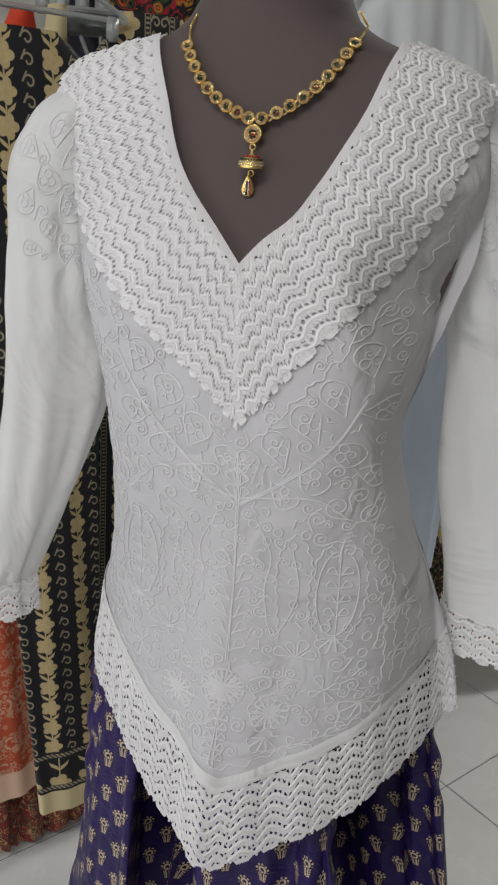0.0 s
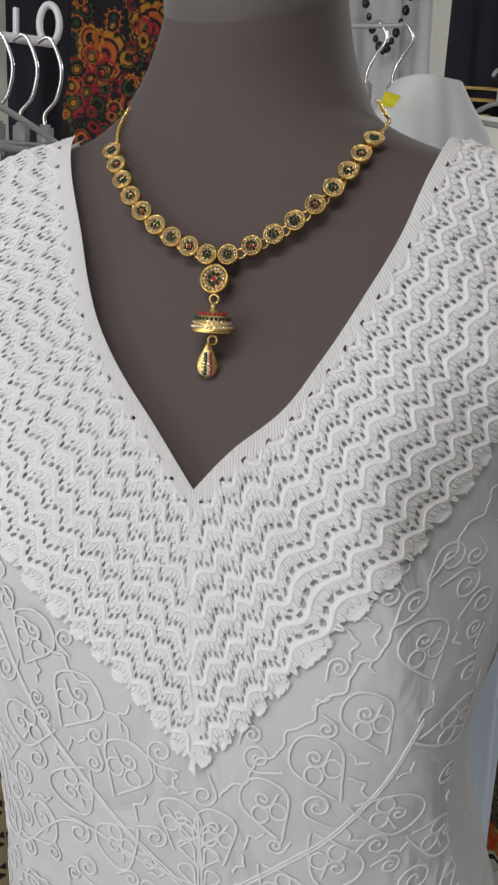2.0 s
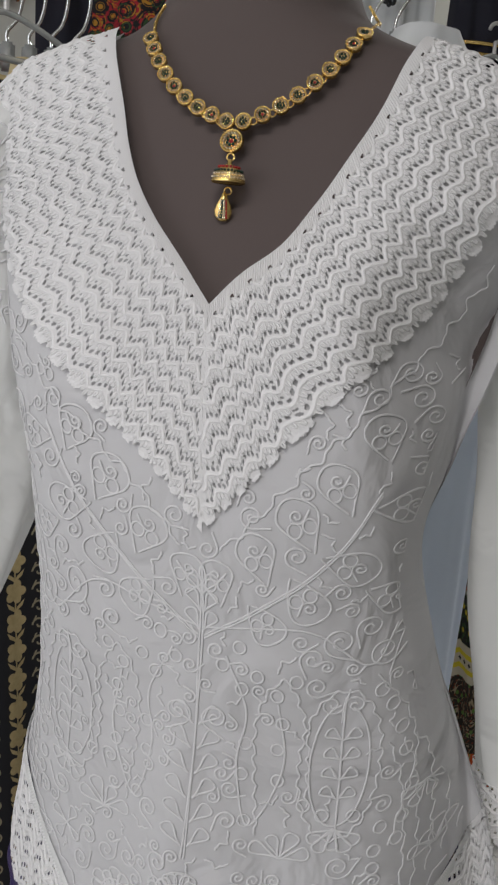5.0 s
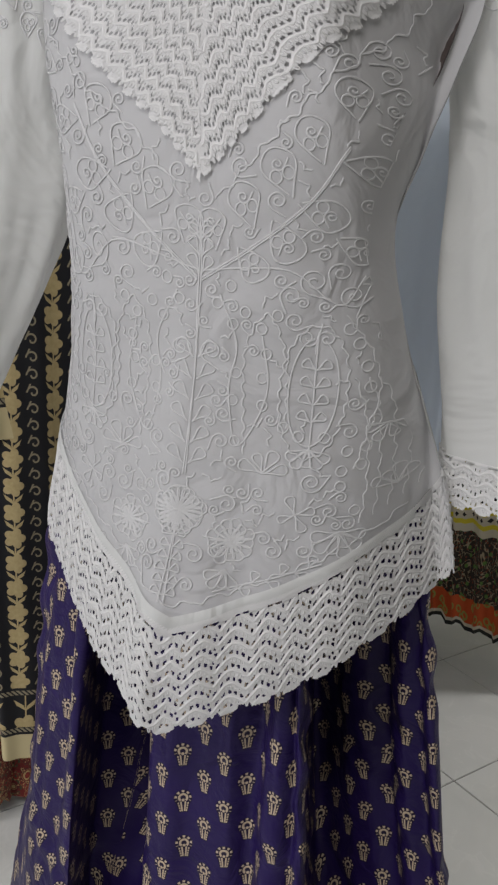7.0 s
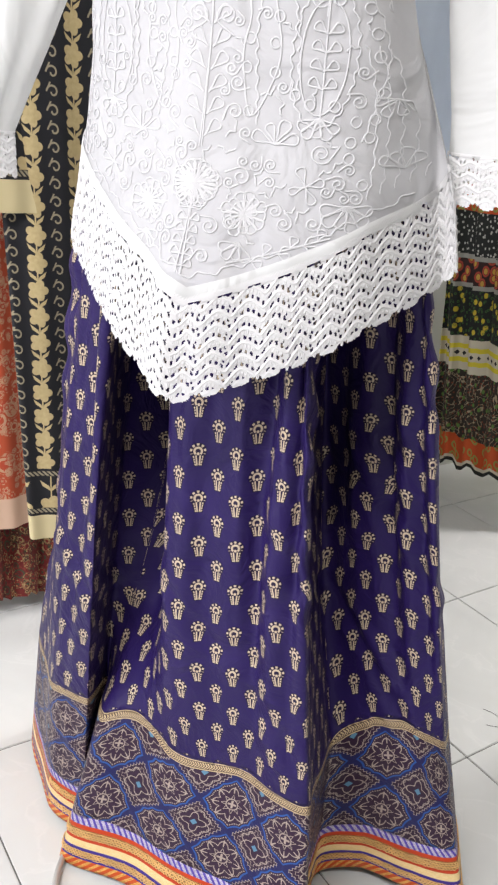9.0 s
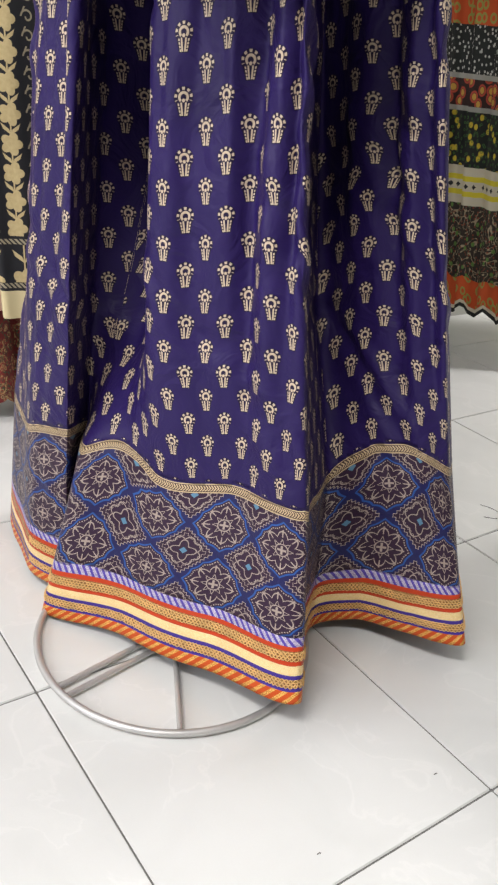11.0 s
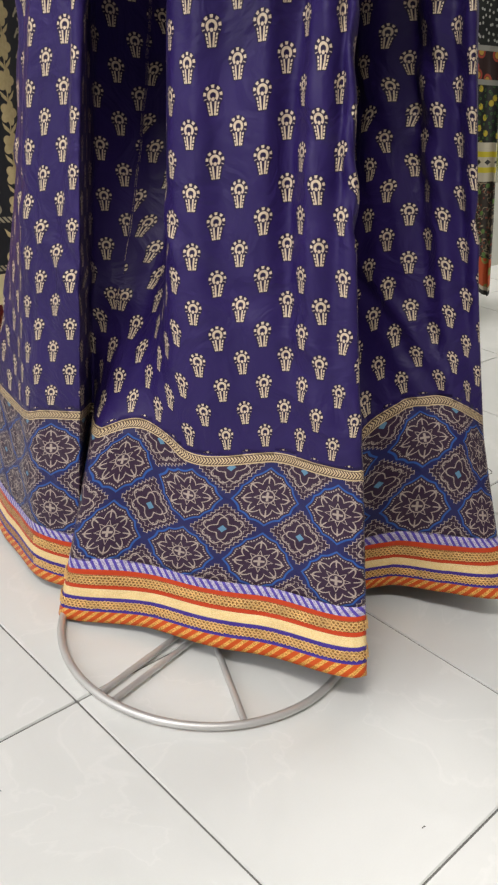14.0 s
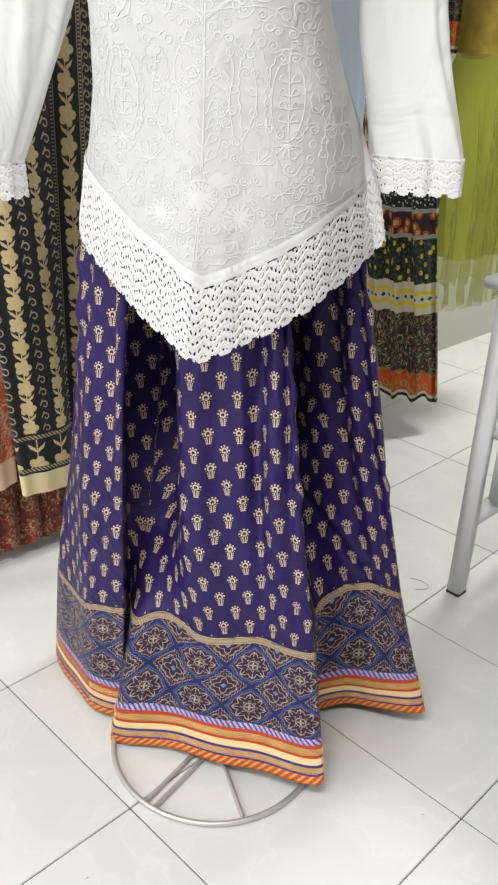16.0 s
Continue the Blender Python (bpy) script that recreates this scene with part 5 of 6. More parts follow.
def garment(name, label, category, centre, angle, keys, depth, mat, folds=(9, 0.006), slant=(0, 0), group="", rows=60, cols=120, hem=0.0, seed=0, piece="cloth", cuts=()):
    """A hanging garment: a closed flat tube, wide by keys of (height, half width), with hanging folds; u, v in metres."""
    z0, z1 = keys[0][0], keys[-1][0]
    zs = np.linspace(z0, z1, rows)
    th = np.linspace(0, 2 * np.pi, cols, endpoint=False)
    half = spline(keys, zs)[:, None]
    loose = np.clip((z1 - zs) / (z1 - z0) * 1.6, 0.15, 1)[:, None]
    ph = seed * 1.7
    px = half * np.sign(np.cos(th)) * np.abs(np.cos(th)) ** 0.8
    py = depth * np.sign(np.sin(th)) * np.abs(np.sin(th)) ** 0.7
    py = py + loose * folds[1] * (np.sin(px / 0.1 * folds[0] + ph + zs[:, None] * 2.0) + 0.5 * np.sin(px / 0.1 * folds[0] * 2.3 + 2 + ph + 4 * zs[:, None])) * np.sign(np.sin(th))
    k = (zs[:, None] - z0)
    u = px
    px = px + slant[0] * k
    py = py + slant[1] * k
    ca, sa = math.cos(radians(angle)), math.sin(radians(angle))
    z = zs[:, None] + hem * np.sin(u / 0.1 * folds[0] + ph) * np.clip(1 - k / 0.2, 0, 1)
    P = np.stack([centre[0] + px * ca - py * sa, centre[1] + px * sa + py * ca, z + 0 * px], -1)
    uv = np.stack([u * (1.0 + 3.0 * folds[1] * folds[0] / 0.6), k + 0 * u], -1)
    ob = thing(name, label, category, group, at=(centre[0], centre[1], z0))
    Q = grid_quads(rows, cols, True).reshape(rows - 1, cols, 4)
    first = 0
    for name, reach in tuple(cuts) + ((piece, 9.0),):
        last = min(rows - 1, max(first + 1, int(round(reach / (z1 - z0) * (rows - 1)))))
        child(mesh_of(name, P.reshape(-1, 3), Q[first:last].reshape(-1, 4), mat, uv=uv), ob)
        first = last
    return ob


def kurti_print(name, wide):
    """Black cotton with upright runs of cream flowers and thin scrolls, over a banded hem."""
    mat = cloth(name, (0.008, 0.008, 0.011), 0.05, 0, 0.8)
    s = Sum(mat)
    u, v = s.uv()
    gold, grey, cream = s.mix(s.noise(160.0), rgb(0.40, 0.30, 0.13), rgb(0.60, 0.49, 0.26)), rgb(0.30, 0.26, 0.17), rgb(0.62, 0.53, 0.30)

    def flowers(cu, cv, r, tall):
        y = s.cell(cv, tall)
        rr = s("SQRT", s("ADD", s("MULTIPLY", cu, cu), s("MULTIPLY", y, y)))
        a = s("ARCTAN2", y, cu)
        bloom = s.below(s("SUBTRACT", rr, s("MULTIPLY", s("ABSOLUTE", s("COSINE", s("MULTIPLY", a, 2.5))), r * 0.35)), r * 0.75, 0.0006)
        y2 = s.cell(s("ADD", cv, tall / 2), tall)
        leaf = s.below(s("ADD", s("ABSOLUTE", s("SUBTRACT", s("ABSOLUTE", cu), s("MULTIPLY_ADD", y2, 0.9, r * 0.45))), s("MULTIPLY", s("ABSOLUTE", y2), 0.5)), r * 0.28, 0.0005)
        stem = s.below(s("ABSOLUTE", cu), 0.0012)
        return s.any(bloom, leaf, stem)

    def scroll(cu, cv, r):
        y = s.cell(cv, 2.6 * r)
        rr = s("SQRT", s("ADD", s("MULTIPLY", cu, cu), s("MULTIPLY", y, y)))
        a = s("ARCTAN2", y, cu)
        curl = s.below(s("ABSOLUTE", s("SUBTRACT", rr, s("MULTIPLY_ADD", a, r * 0.125, r * 0.62))), 0.0015)
        link = s.all(s.below(s("ABSOLUTE", s("SUBTRACT", cu, s("MULTIPLY_ADD", s("ABSOLUTE", y), 0.5, r * -1.05))), 0.0015), s.below(s("MULTIPLY", y, -1.0), 0.0))
        return s.any(curl, link)

    if wide:
        cu = s.cell(u, 0.12)
        body = flowers(cu, v, 0.021, 0.058)
        side = s("ABSOLUTE", s("SUBTRACT", s("ABSOLUTE", cu), 0.037))
        chain = s.any(s.between(side, 0.0042, 0.0058), s.all(s.below(side, 0.003), s.below(s("SINE", s("MULTIPLY", v, 900.0)), 0.0, 0.2)))
        col = s.mix(body, rgb(0.012, 0.012, 0.013), gold)
        col = s.mix(chain, col, grey)
        col = s.mix(scroll(s("SUBTRACT", s("ABSOLUTE", cu), 0.052), v, 0.009), col, grey)
    else:
        body = flowers(s.cell(u, 0.078), v, 0.0165, 0.045)
        lines = scroll(s.cell(s("ADD", u, 0.039), 0.078), v, 0.0105)
        above = s.below(s("SUBTRACT", 0.145, v), 0.0)
        col = s.mix(s.all(body, above), rgb(0.006, 0.006, 0.009), gold)
        col = s.mix(s.all(lines, above), col, grey)
        band = s.all(flowers(s.cell(u, 0.06), s("ADD", v, -0.025), 0.021, 0.085), s.between(v, 0.065, 0.13))
        col = s.mix(band, col, gold)
        rope = s.all(s.any(s.between(v, 0.055, 0.064), s.between(v, 0.131, 0.140)), s.below(s("SINE", s("MULTIPLY", s("ADD", u, v), 700.0)), 0.3, 0.3))
        col = s.mix(rope, col, grey)
        col = s.mix(s.below(v, 0.050), col, cream)
    recolour(mat, col)
    return mat


def bloom_print(name, base, tints, scale, petals=7.0, share=0.42, thin=0.1, hem=None, warp=0.0):
    """Cloth crowded with many-coloured flowers and rings of stitches."""
    mat = cloth(name, base, thin, 0, 0.85)
    s = Sum(mat)
    tex = s.nt.nodes.new("ShaderNodeTexCoord")
    out = (*base, 1.0)
    for layer, (k, shift) in enumerate(((1.0, 0.0), (1.9, 3.7), (3.1, 8.1))):
        vor = s.node("ShaderNodeTexVoronoi", Scale=scale * k)
        vor.voronoi_dimensions = "2D"
        mapping = s.node("ShaderNodeMapping", Location=(shift, shift * 0.7, 0))
        s.nt.links.new(tex.outputs["UV"], mapping.inputs[0])
        where = mapping.outputs[0]
        if warp:
            wind = s.node("ShaderNodeTexNoise", Scale=7.0, Detail=1.0)
            s.nt.links.new(mapping.outputs[0], wind.inputs["Vector"])
            push = s.nt.nodes.new("ShaderNodeVectorMath")
            push.operation = "MULTIPLY_ADD"
            push.inputs[1].default_value = (warp, warp, 0)
            s.nt.links.new(wind.outputs["Color"], push.inputs[0])
            s.nt.links.new(mapping.outputs[0], push.inputs[2])
            where = push.outputs[0]
        s.nt.links.new(where, vor.inputs["Vector"])
        sep = s.node("ShaderNodeSeparateColor")
        s.nt.links.new(vor.outputs["Color"], sep.inputs[0])
        sub = s.nt.nodes.new("ShaderNodeVectorMath")
        sub.operation = "SUBTRACT"
        s.nt.links.new(where, sub.inputs[0])
        s.nt.links.new(vor.outputs["Position"], sub.inputs[1])
        xyz = s.node("ShaderNodeSeparateXYZ")
        s.nt.links.new(sub.outputs[0], xyz.inputs[0])
        a = s("ARCTAN2", xyz.outputs[1], xyz.outputs[0])
        d = vor.outputs["Distance"]
        ramp = s.nt.nodes.new("ShaderNodeValToRGB")
        ramp.color_ramp.interpolation = "CONSTANT"
        while len(ramp.color_ramp.elements) < len(tints):
            ramp.color_ramp.elements.new(0.5)
        for i, t in enumerate(tints):
            ramp.color_ramp.elements[i].position = i / len(tints)
            ramp.color_ramp.elements[i].color = (*t, 1.0)
        s.put(ramp.inputs[0], s("FRACT", s("ADD", sep.outputs[0], s("MULTIPLY", s("FLOOR", s("MULTIPLY", d, 6.0)), 0.29))))
        edge = s("MULTIPLY_ADD", s("COSINE", s("MULTIPLY", a, petals)), 0.09, share)
        flower = s.all(s.below(s("SUBTRACT", d, edge), 0.0, 0.03), s.below(s("MULTIPLY", s("SINE", s("MULTIPLY", d, 38.0)), -1.0), 0.55, 0.2))
        out = s.mix(s.all(flower, s.below(sep.outputs[1], 0.75 if layer else 1.1, 0.02)), out, ramp.outputs[0])
    if hem:
        u, v = s.uv()
        out = s.mix(s.below(v, hem[0], 0.001), out, hem[1])
    recolour(mat, out)
    return mat


def tier_print():
    """Bands of the tiered skirt, from the hem up."""
    mat = cloth("tiered_print", (0.02, 0.02, 0.02), 0.1)
    s = Sum(mat)
    u, v = s.uv()
    tex = s.nt.nodes.new("ShaderNodeTexCoord")
    vor = s.node("ShaderNodeTexVoronoi", Scale=26.0)
    vor.voronoi_dimensions = "2D"
    s.nt.links.new(tex.outputs["UV"], vor.inputs["Vector"])
    fine = s.node("ShaderNodeTexVoronoi", Scale=60.0)
    fine.voronoi_dimensions = "2D"
    s.nt.links.new(tex.outputs["UV"], fine.inputs["Vector"])
    d, fd = vor.outputs["Distance"], fine.outputs["Distance"]
    black, cream = rgb(0.012, 0.014, 0.012), rgb(0.55, 0.50, 0.38)
    floral = s.mix(s.below(d, 0.22, 0.03), rgb(0.03, 0.012, 0.01), rgb(0.5, 0.30, 0.05))
    floral = s.mix(s.between(d, 0.26, 0.40, 0.03), floral, rgb(0.40, 0.06, 0.03))
    blot = s.node("ShaderNodeTexNoise", Scale=20.0, Detail=1.0, Distortion=2.0)
    s.nt.links.new(tex.outputs["UV"], blot.inputs["Vector"])
    paisley = s.mix(s.between(blot.outputs["Fac"], 0.475, 0.515, 0.01), rgb(0.03, 0.022, 0.015), rgb(0.34, 0.27, 0.17))
    paisley = s.mix(s.below(fd, 0.16, 0.04), paisley, rgb(0.20, 0.045, 0.02))
    paisley = s.mix(s.below(d, 0.16, 0.03), paisley, rgb(0.10, 0.20, 0.04))
    specks = s.mix(s.below(fd, 0.2, 0.05), black, rgb(0.45, 0.45, 0.40))
    tulip = s.mix(s.below(d, 0.2, 0.03), black, rgb(0.55, 0.42, 0.03))
    tulip = s.mix(s.between(fd, 0.12, 0.22, 0.03), tulip, rgb(0.05, 0.14, 0.03))
    orange = s.mix(s.between(d, 0.18, 0.34, 0.03), rgb(0.50, 0.075, 0.012), rgb(0.25, 0.28, 0.06))
    fish = s.below(s("ADD", s("ABSOLUTE", s.cell(u, 0.035)), s("MULTIPLY", s("ABSOLUTE", s("SUBTRACT", v, 0.345)), 1.4)), 0.010, 0.001)
    yellow = s.mix(s.any(s.between(v, 0.318, 0.332), s.between(v, 0.358, 0.372)), cream, rgb(0.62, 0.52, 0.03))
    yellow = s.mix(fish, yellow, rgb(0.02, 0.02, 0.02))
    zig = s("ABSOLUTE", s.cell(u, 0.03))
    dia = s.mix(s.below(s("ADD", zig, s("MULTIPLY", s("ABSOLUTE", s("SUBTRACT", v, 0.865)), 0.35)), 0.016, 0.001), cream, rgb(0.16, 0.03, 0.03))
    col = black
    for lo, hi, c in ((0.012, 0.022, cream), (0.022, 0.095, orange), (0.095, 0.295, paisley), (0.295, 0.395, yellow), (0.395, 0.535, tulip), (0.535, 0.548, rgb(0.3, 0.3, 0.26)), (0.548, 0.615, floral), (0.615, 0.628, rgb(0.3, 0.3, 0.26)),
                      (0.628, 0.745, specks), (0.745, 0.815, orange), (0.815, 0.93, dia), (0.93, 1.4, specks)):
        col = s.mix(s.between(v, lo, hi, 0.0008), col, c)
    recolour(mat, col)
    return mat


KURTI = kurti_print("black_kurti_cotton", False)
KURTI_WIDE = kurti_print("black_floral_panel", True)
ORANGE = bloom_print("orange_print", (0.50, 0.085, 0.03), ((0.55, 0.30, 0.18), (0.50, 0.07, 0.03), (0.60, 0.36, 0.22)), 17.0, 5.0, 0.4, 0.15, (0.065, rgb(0.72, 0.50, 0.36)))
MAROON = bloom_print("maroon_print", (0.15, 0.012, 0.010), ((0.26, 0.03, 0.02), (0.40, 0.28, 0.12), (0.10, 0.012, 0.012), (0.05, 0.06, 0.03)), 22.0)
NAVY = cloth("navy_cloth", (0.007, 0.007, 0.016), 0.05)
MULTI = bloom_print("embroidered_black", (0.008, 0.006, 0.008), ((0.34, 0.015, 0.025), (0.46, 0.10, 0.012), (0.01, 0.008, 0.01), (0.42, 0.20, 0.015), (0.025, 0.06, 0.02), (0.008, 0.006, 0.008)), 10.0, 9.0, 0.44, warp=0.035)
WHITE_CLOTH = cloth("white_cotton", (0.76, 0.78, 0.79), 0.3)
BLUE_SHIRT = cloth("pale_blue_cotton", (0.78, 0.86, 0.97), 0.25)
TIER = tier_print()
LIME = cloth("lime_tulle", (0.64, 0.68, 0.08), 0.3, 0.12)
TULLE = cloth("pale_lime_net", (0.60, 0.64, 0.16), 0.4, 0.62)
SEQUIN = material("gold_sequins", (0.42, 0.32, 0.06), 0.3, 0.8, 200, 0.5, 1.0, 380)
CREAM = cloth("cream_cotton", (0.62, 0.52, 0.30), 0.2)
ORANGE_PLAIN = cloth("plain_orange", (0.62, 0.055, 0.015), 0.2)
YELLOW_TAG = material("yellow_paper", (0.72, 0.66, 0.02), 0.6)
BLACK_BEAD = material("black_glass_bead", (0.012, 0.013, 0.014), 0.12)

HALL = 38
black_kurti = garment("black_kurti", "black cotton kurti with cream floral embroidery, hanging", "kurti", (-0.262, 1.225), HALL, ((0.285, 0.066), (0.8, 0.080), (1.4, 0.105), (1.58, 0.115), (1.65, 0.05)), 0.018, KURTI, (5, 0.004), (-0.05, 0), cuts=(("hem_band", 0.145),))
black_dress = garment("black_dress", "black dress with a wide gold floral panel, hanging", "dress", (-0.165, 1.385), HALL, ((0.32, 0.130), (1.5, 0.130), (1.62, 0.11), (1.70, 0.05)), 0.022, KURTI_WIDE, (5, 0.003), (0, 0), seed=2)
orange_kurti = garment("orange_kurti", "orange printed kurti with cream hem band, hanging", "kurti", (-0.415, 1.235), HALL, ((0.268, 0.090), (0.8, 0.095), (1.5, 0.12), (1.56, 0.11), (1.62, 0.05)), 0.020, ORANGE, (6, 0.004), (-0.03, 0), seed=3, cuts=(("hem_band", 0.065),))
garment("maroon_skirt", "dark red patterned long skirt, hanging", "skirt", (-0.37, 1.42), HALL, ((0.045, 0.19), (0.5, 0.15), (1.0, 0.10)), 0.05, MAROON, (10, 0.014), hem=0.01)
garment("embroidered_shawl", "black shawl densely embroidered with orange and red flowers", "shawl", (-0.145, 1.765), 12, ((1.30, 0.168), (2.5, 0.168)), 0.014, MULTI, (5, 0.004))
garment("navy_dress", "plain dark navy dress, hanging", "dress", (-0.42, 1.70), 20, ((1.2, 0.16), (2.5, 0.16)), 0.03, NAVY, (6, 0.008))
garment("embroidered_blouse", "dark blouse with red and orange embroidery, hanging", "blouse", (-0.50, 1.62), 20, ((1.86, 0.10), (2.4, 0.10)), 0.03, MULTI, (6, 0.004), seed=5)
white_gown = garment("white_gown", "white cotton gown, hanging", "gown", (0.195, 1.98), 20, ((1.3, 0.175), (2.5, 0.165)), 0.05, WHITE_CLOTH, (7, 0.014))
garment("cream_curtain", "cream cotton dress hanging behind the gown", "dress", (0.03, 2.06), 20, ((1.3, 0.06), (2.5, 0.06)), 0.02, CREAM, (9, 0.008))
black_gown = garment("black_gown", "black gown with thin gold trim, hanging", "gown", (0.47, 1.95), 20, ((1.90, 0.105), (2.5, 0.10)), 0.04, NAVY, (8, 0.006))
garment("white_blouse", "white blouse draped over a rail", "blouse", (0.33, 1.62), 20, ((1.30, 0.17), (1.66, 0.16), (1.76, 0.12), (1.82, 0.075), (1.855, 0.05)), 0.05, WHITE_CLOTH, (6, 0.014), (-0.10, 0), cuts=(("body", 0.40),), piece="yoke")
garment("pale_blue_shirt", "pale blue cotton shirt, hanging", "shirt", (0.288, 1.15), HALL, ((0.90, 0.055), (1.2, 0.060), (1.34, 0.055), (1.42, 0.03)), 0.05, BLUE_SHIRT, (9, 0.003), cuts=(("body", 0.42),), piece="collar")
garment("white_shirt", "folded white shirt collar beside the blue one", "shirt", (0.352, 1.20), HALL, ((1.235, 0.006), (1.30, 0.02), (1.42, 0.03)), 0.03, WHITE_CLOTH, (9, 0.003))
garment("tiered_skirt", "black tiered cotton skirt with floral, yellow and orange bands", "skirt", (0.768, 2.24), -32, ((0.125, 0.195), (0.6, 0.190), (1.1, 0.195), (1.5, 0.16)), 0.07, TIER, (9, 0.020), (-0.13, 0), hem=0.018, cuts=(("tier", 0.095), ("tier", 0.295), ("tier", 0.395), ("tier", 0.535), ("tier", 0.628), ("tier", 0.815)))
garment("patterned_dress", "black and white patterned dress, hanging", "dress", (0.99, 2.62), HALL, ((1.2, 0.10), (1.7, 0.08)), 0.05, TIER, (9, 0.012), seed=4)
lime = garment("lime_dress", "lime tulle party dress with gold sequin bodice", "dress", (1.04, 2.40), HALL, ((0.58, 0.20), (0.9, 0.185), (1.12, 0.13), (1.2, 0.09)), 0.10, LIME, (9, 0.02), hem=0.01, piece="underskirt")
net = garment("net_layer", "", "", (1.04, 2.40), HALL, ((0.42, 0.235), (0.9, 0.20), (1.13, 0.135), (1.2, 0.095)), 0.12, TULLE, (12, 0.02), hem=0.015, piece="net_skirt")
bodice = garment("bodice_layer", "", "", (1.04, 2.40), HALL, ((1.10, 0.115), (1.2, 0.097), (1.45, 0.12), (1.6, 0.10)), 0.09, SEQUIN, (12, 0.004), piece="bodice")
kurti_arm = garment("sleeve_layer", "", "", (-0.336, 1.155), HALL, ((0.882, 0.047), (1.2, 0.052), (1.5, 0.060), (1.60, 0.035)), 0.016, KURTI, (6, 0.003), (-0.02, 0.05), seed=1, cuts=(("cuff_band", 0.055),), piece="sleeve")
for extra, owner in ((net, lime), (bodice, lime), (kurti_arm, black_kurti)):
    for o in list(extra.children):
        o.parent = owner
        o.matrix_parent_inverse = Matrix.Translation(owner.location).inverted()
    bpy.data.objects.remove(extra)

# trim of the black gown
for z in (1.905, 1.925):
    ang = np.linspace(0, 2 * np.pi, 60)
    c, s_ = math.cos(radians(20)), math.sin(radians(20))
    px, py = 0.109 * np.cos(ang), 0.049 * np.sin(ang)
    loop = np.stack([0.47 + px * c - py * s_, 1.95 + px * s_ + py * c, np.full(60, z)], -1)
    child(mesh_of("trim", *tubes([loop], 0.004, 6), GOLD, label="thin gold trim"), black_gown)

# black bead string on the white gown
beads = thing("bead_necklace", "string of black beads on the white gown", "necklace", at=(0.2, 1.9, 2.0))
for k in range(17):
    a = (k - 8) / 8
    bm = bmesh.new()
    bmesh.ops.create_icosphere(bm, subdivisions=2, radius=0.0075 if k % 2 else 0.0055, matrix=Matrix.Translation((0.245 + 0.062 * a, 1.905 + 0.022 * a, 1.985 + 0.155 * abs(a) ** 1.5)) @ Matrix.Diagonal((1, 1, 1.3, 1)))
    child(part("bead", bm, BLACK_BEAD), beads)


def hanger(name, label, at, angle, wide, mat, hook=0.03, drop=0.055, bar=True, group=""):
    """A moulded hanger: hook, sloping arms, bar, and clips at its ends."""
    ob = thing(name, label, "hanger", group, at=at)
    m = Matrix.Translation(at) @ Matrix.Rotation(radians(angle), 4, "Z")
    arc = [m @ Vector((hook * 0.62 * math.cos(a), 0, hook * 1.5 + hook * 0.62 * math.sin(a))) for a in np.linspace(-0.5 * np.pi, 0.95 * np.pi, 20)]
    child(mesh_of("hook", *tubes([[m @ Vector((0, 0, 0)), m @ Vector((0, 0, hook * 0.45))] + arc], 0.0035, 8), WHITE_PLASTIC if mat is WHITE_PLASTIC else STEEL), ob)
    arms = [m @ Vector((x, 0, -drop * (abs(x) / wide) ** 1.4)) for x in np.linspace(-wide, wide, 25)]
    child(mesh_of("arm_rod", *tubes([arms], 0.0040, 8), mat), ob)
    if bar:
        child(mesh_of("bar", *tubes([[m @ Vector((x, 0, -drop - 0.004)) for x in np.linspace(-wide, wide, 9)]], 0.0045, 8), mat), ob)
        for x in (-wide * 0.8, wide * 0.8):
            child(part("clip", box_bm(0.018, 0.012, 0.034, m @ Matrix.Translation((x, -0.004, -drop - 0.016)), 0.003), mat), ob)
    return ob


CHROME = material("bright_chrome", (0.80, 0.80, 0.80), 0.15, 1.0, 120, 0.05, 0.05, 1500)
for k in range(4):
    # chrome hooks over the rail, with clear necks below
    sx, sy = -0.030 * k, -0.006 * k
    hk = thing("plastic_hanger", "clear plastic hanger with a bright chrome hook on the rail", "hanger", "hangers on the rail", at=(-0.25 + sx, 1.40 + sy, 1.727))
    bow = smooth_path(((-0.262, 1.830), (-0.250, 1.838), (-0.240, 1.832), (-0.229, 1.800), (-0.236, 1.764), (-0.251, 1.745), (-0.250, 1.727)), 40)
    child(mesh_of("hook", *tubes([[(x + sx, 1.40 + sy + 0.05 * (1.83 - z), z) for x, z in bow]], 0.0026, 8), CHROME), hk)
    child(part("neck", box_bm(0.022, 0.010, 0.040, Matrix.Translation((-0.25 + sx, 1.403 + sy, 1.712)), 0.004), PLASTIC), hk)
hanger("plastic_hanger", "clear plastic hanger holding the black kurti", (-0.30, 1.25, 1.735), HALL, 0.13, PLASTIC, 0.03, 0.05, True, "hangers on the rail")
for sx in (0.0, -0.040):
    hk = thing("plastic_hanger", "clear plastic hanger with a chrome hook by the gown", "hanger", "hangers by the gown", at=(0.227 + sx, 1.6, 1.85))
    bow = smooth_path(((0.228, 1.934), (0.238, 1.940), (0.248, 1.930), (0.252, 1.914), (0.236, 1.889), (0.227, 1.867), (0.227, 1.848)), 40)
    child(mesh_of("hook", *tubes([[(x + sx, 1.60, z) for x, z in bow]], 0.0026, 8), CHROME), hk)
    child(part("neck", box_bm(0.018, 0.010, 0.034, Matrix.Translation((0.227 + sx, 1.60, 1.838)), 0.004), PLASTIC), hk)
gown_rail = thing("short_rail", "thin steel rail holding hangers by the gown", "rail", at=(0.19, 1.6, 1.935))
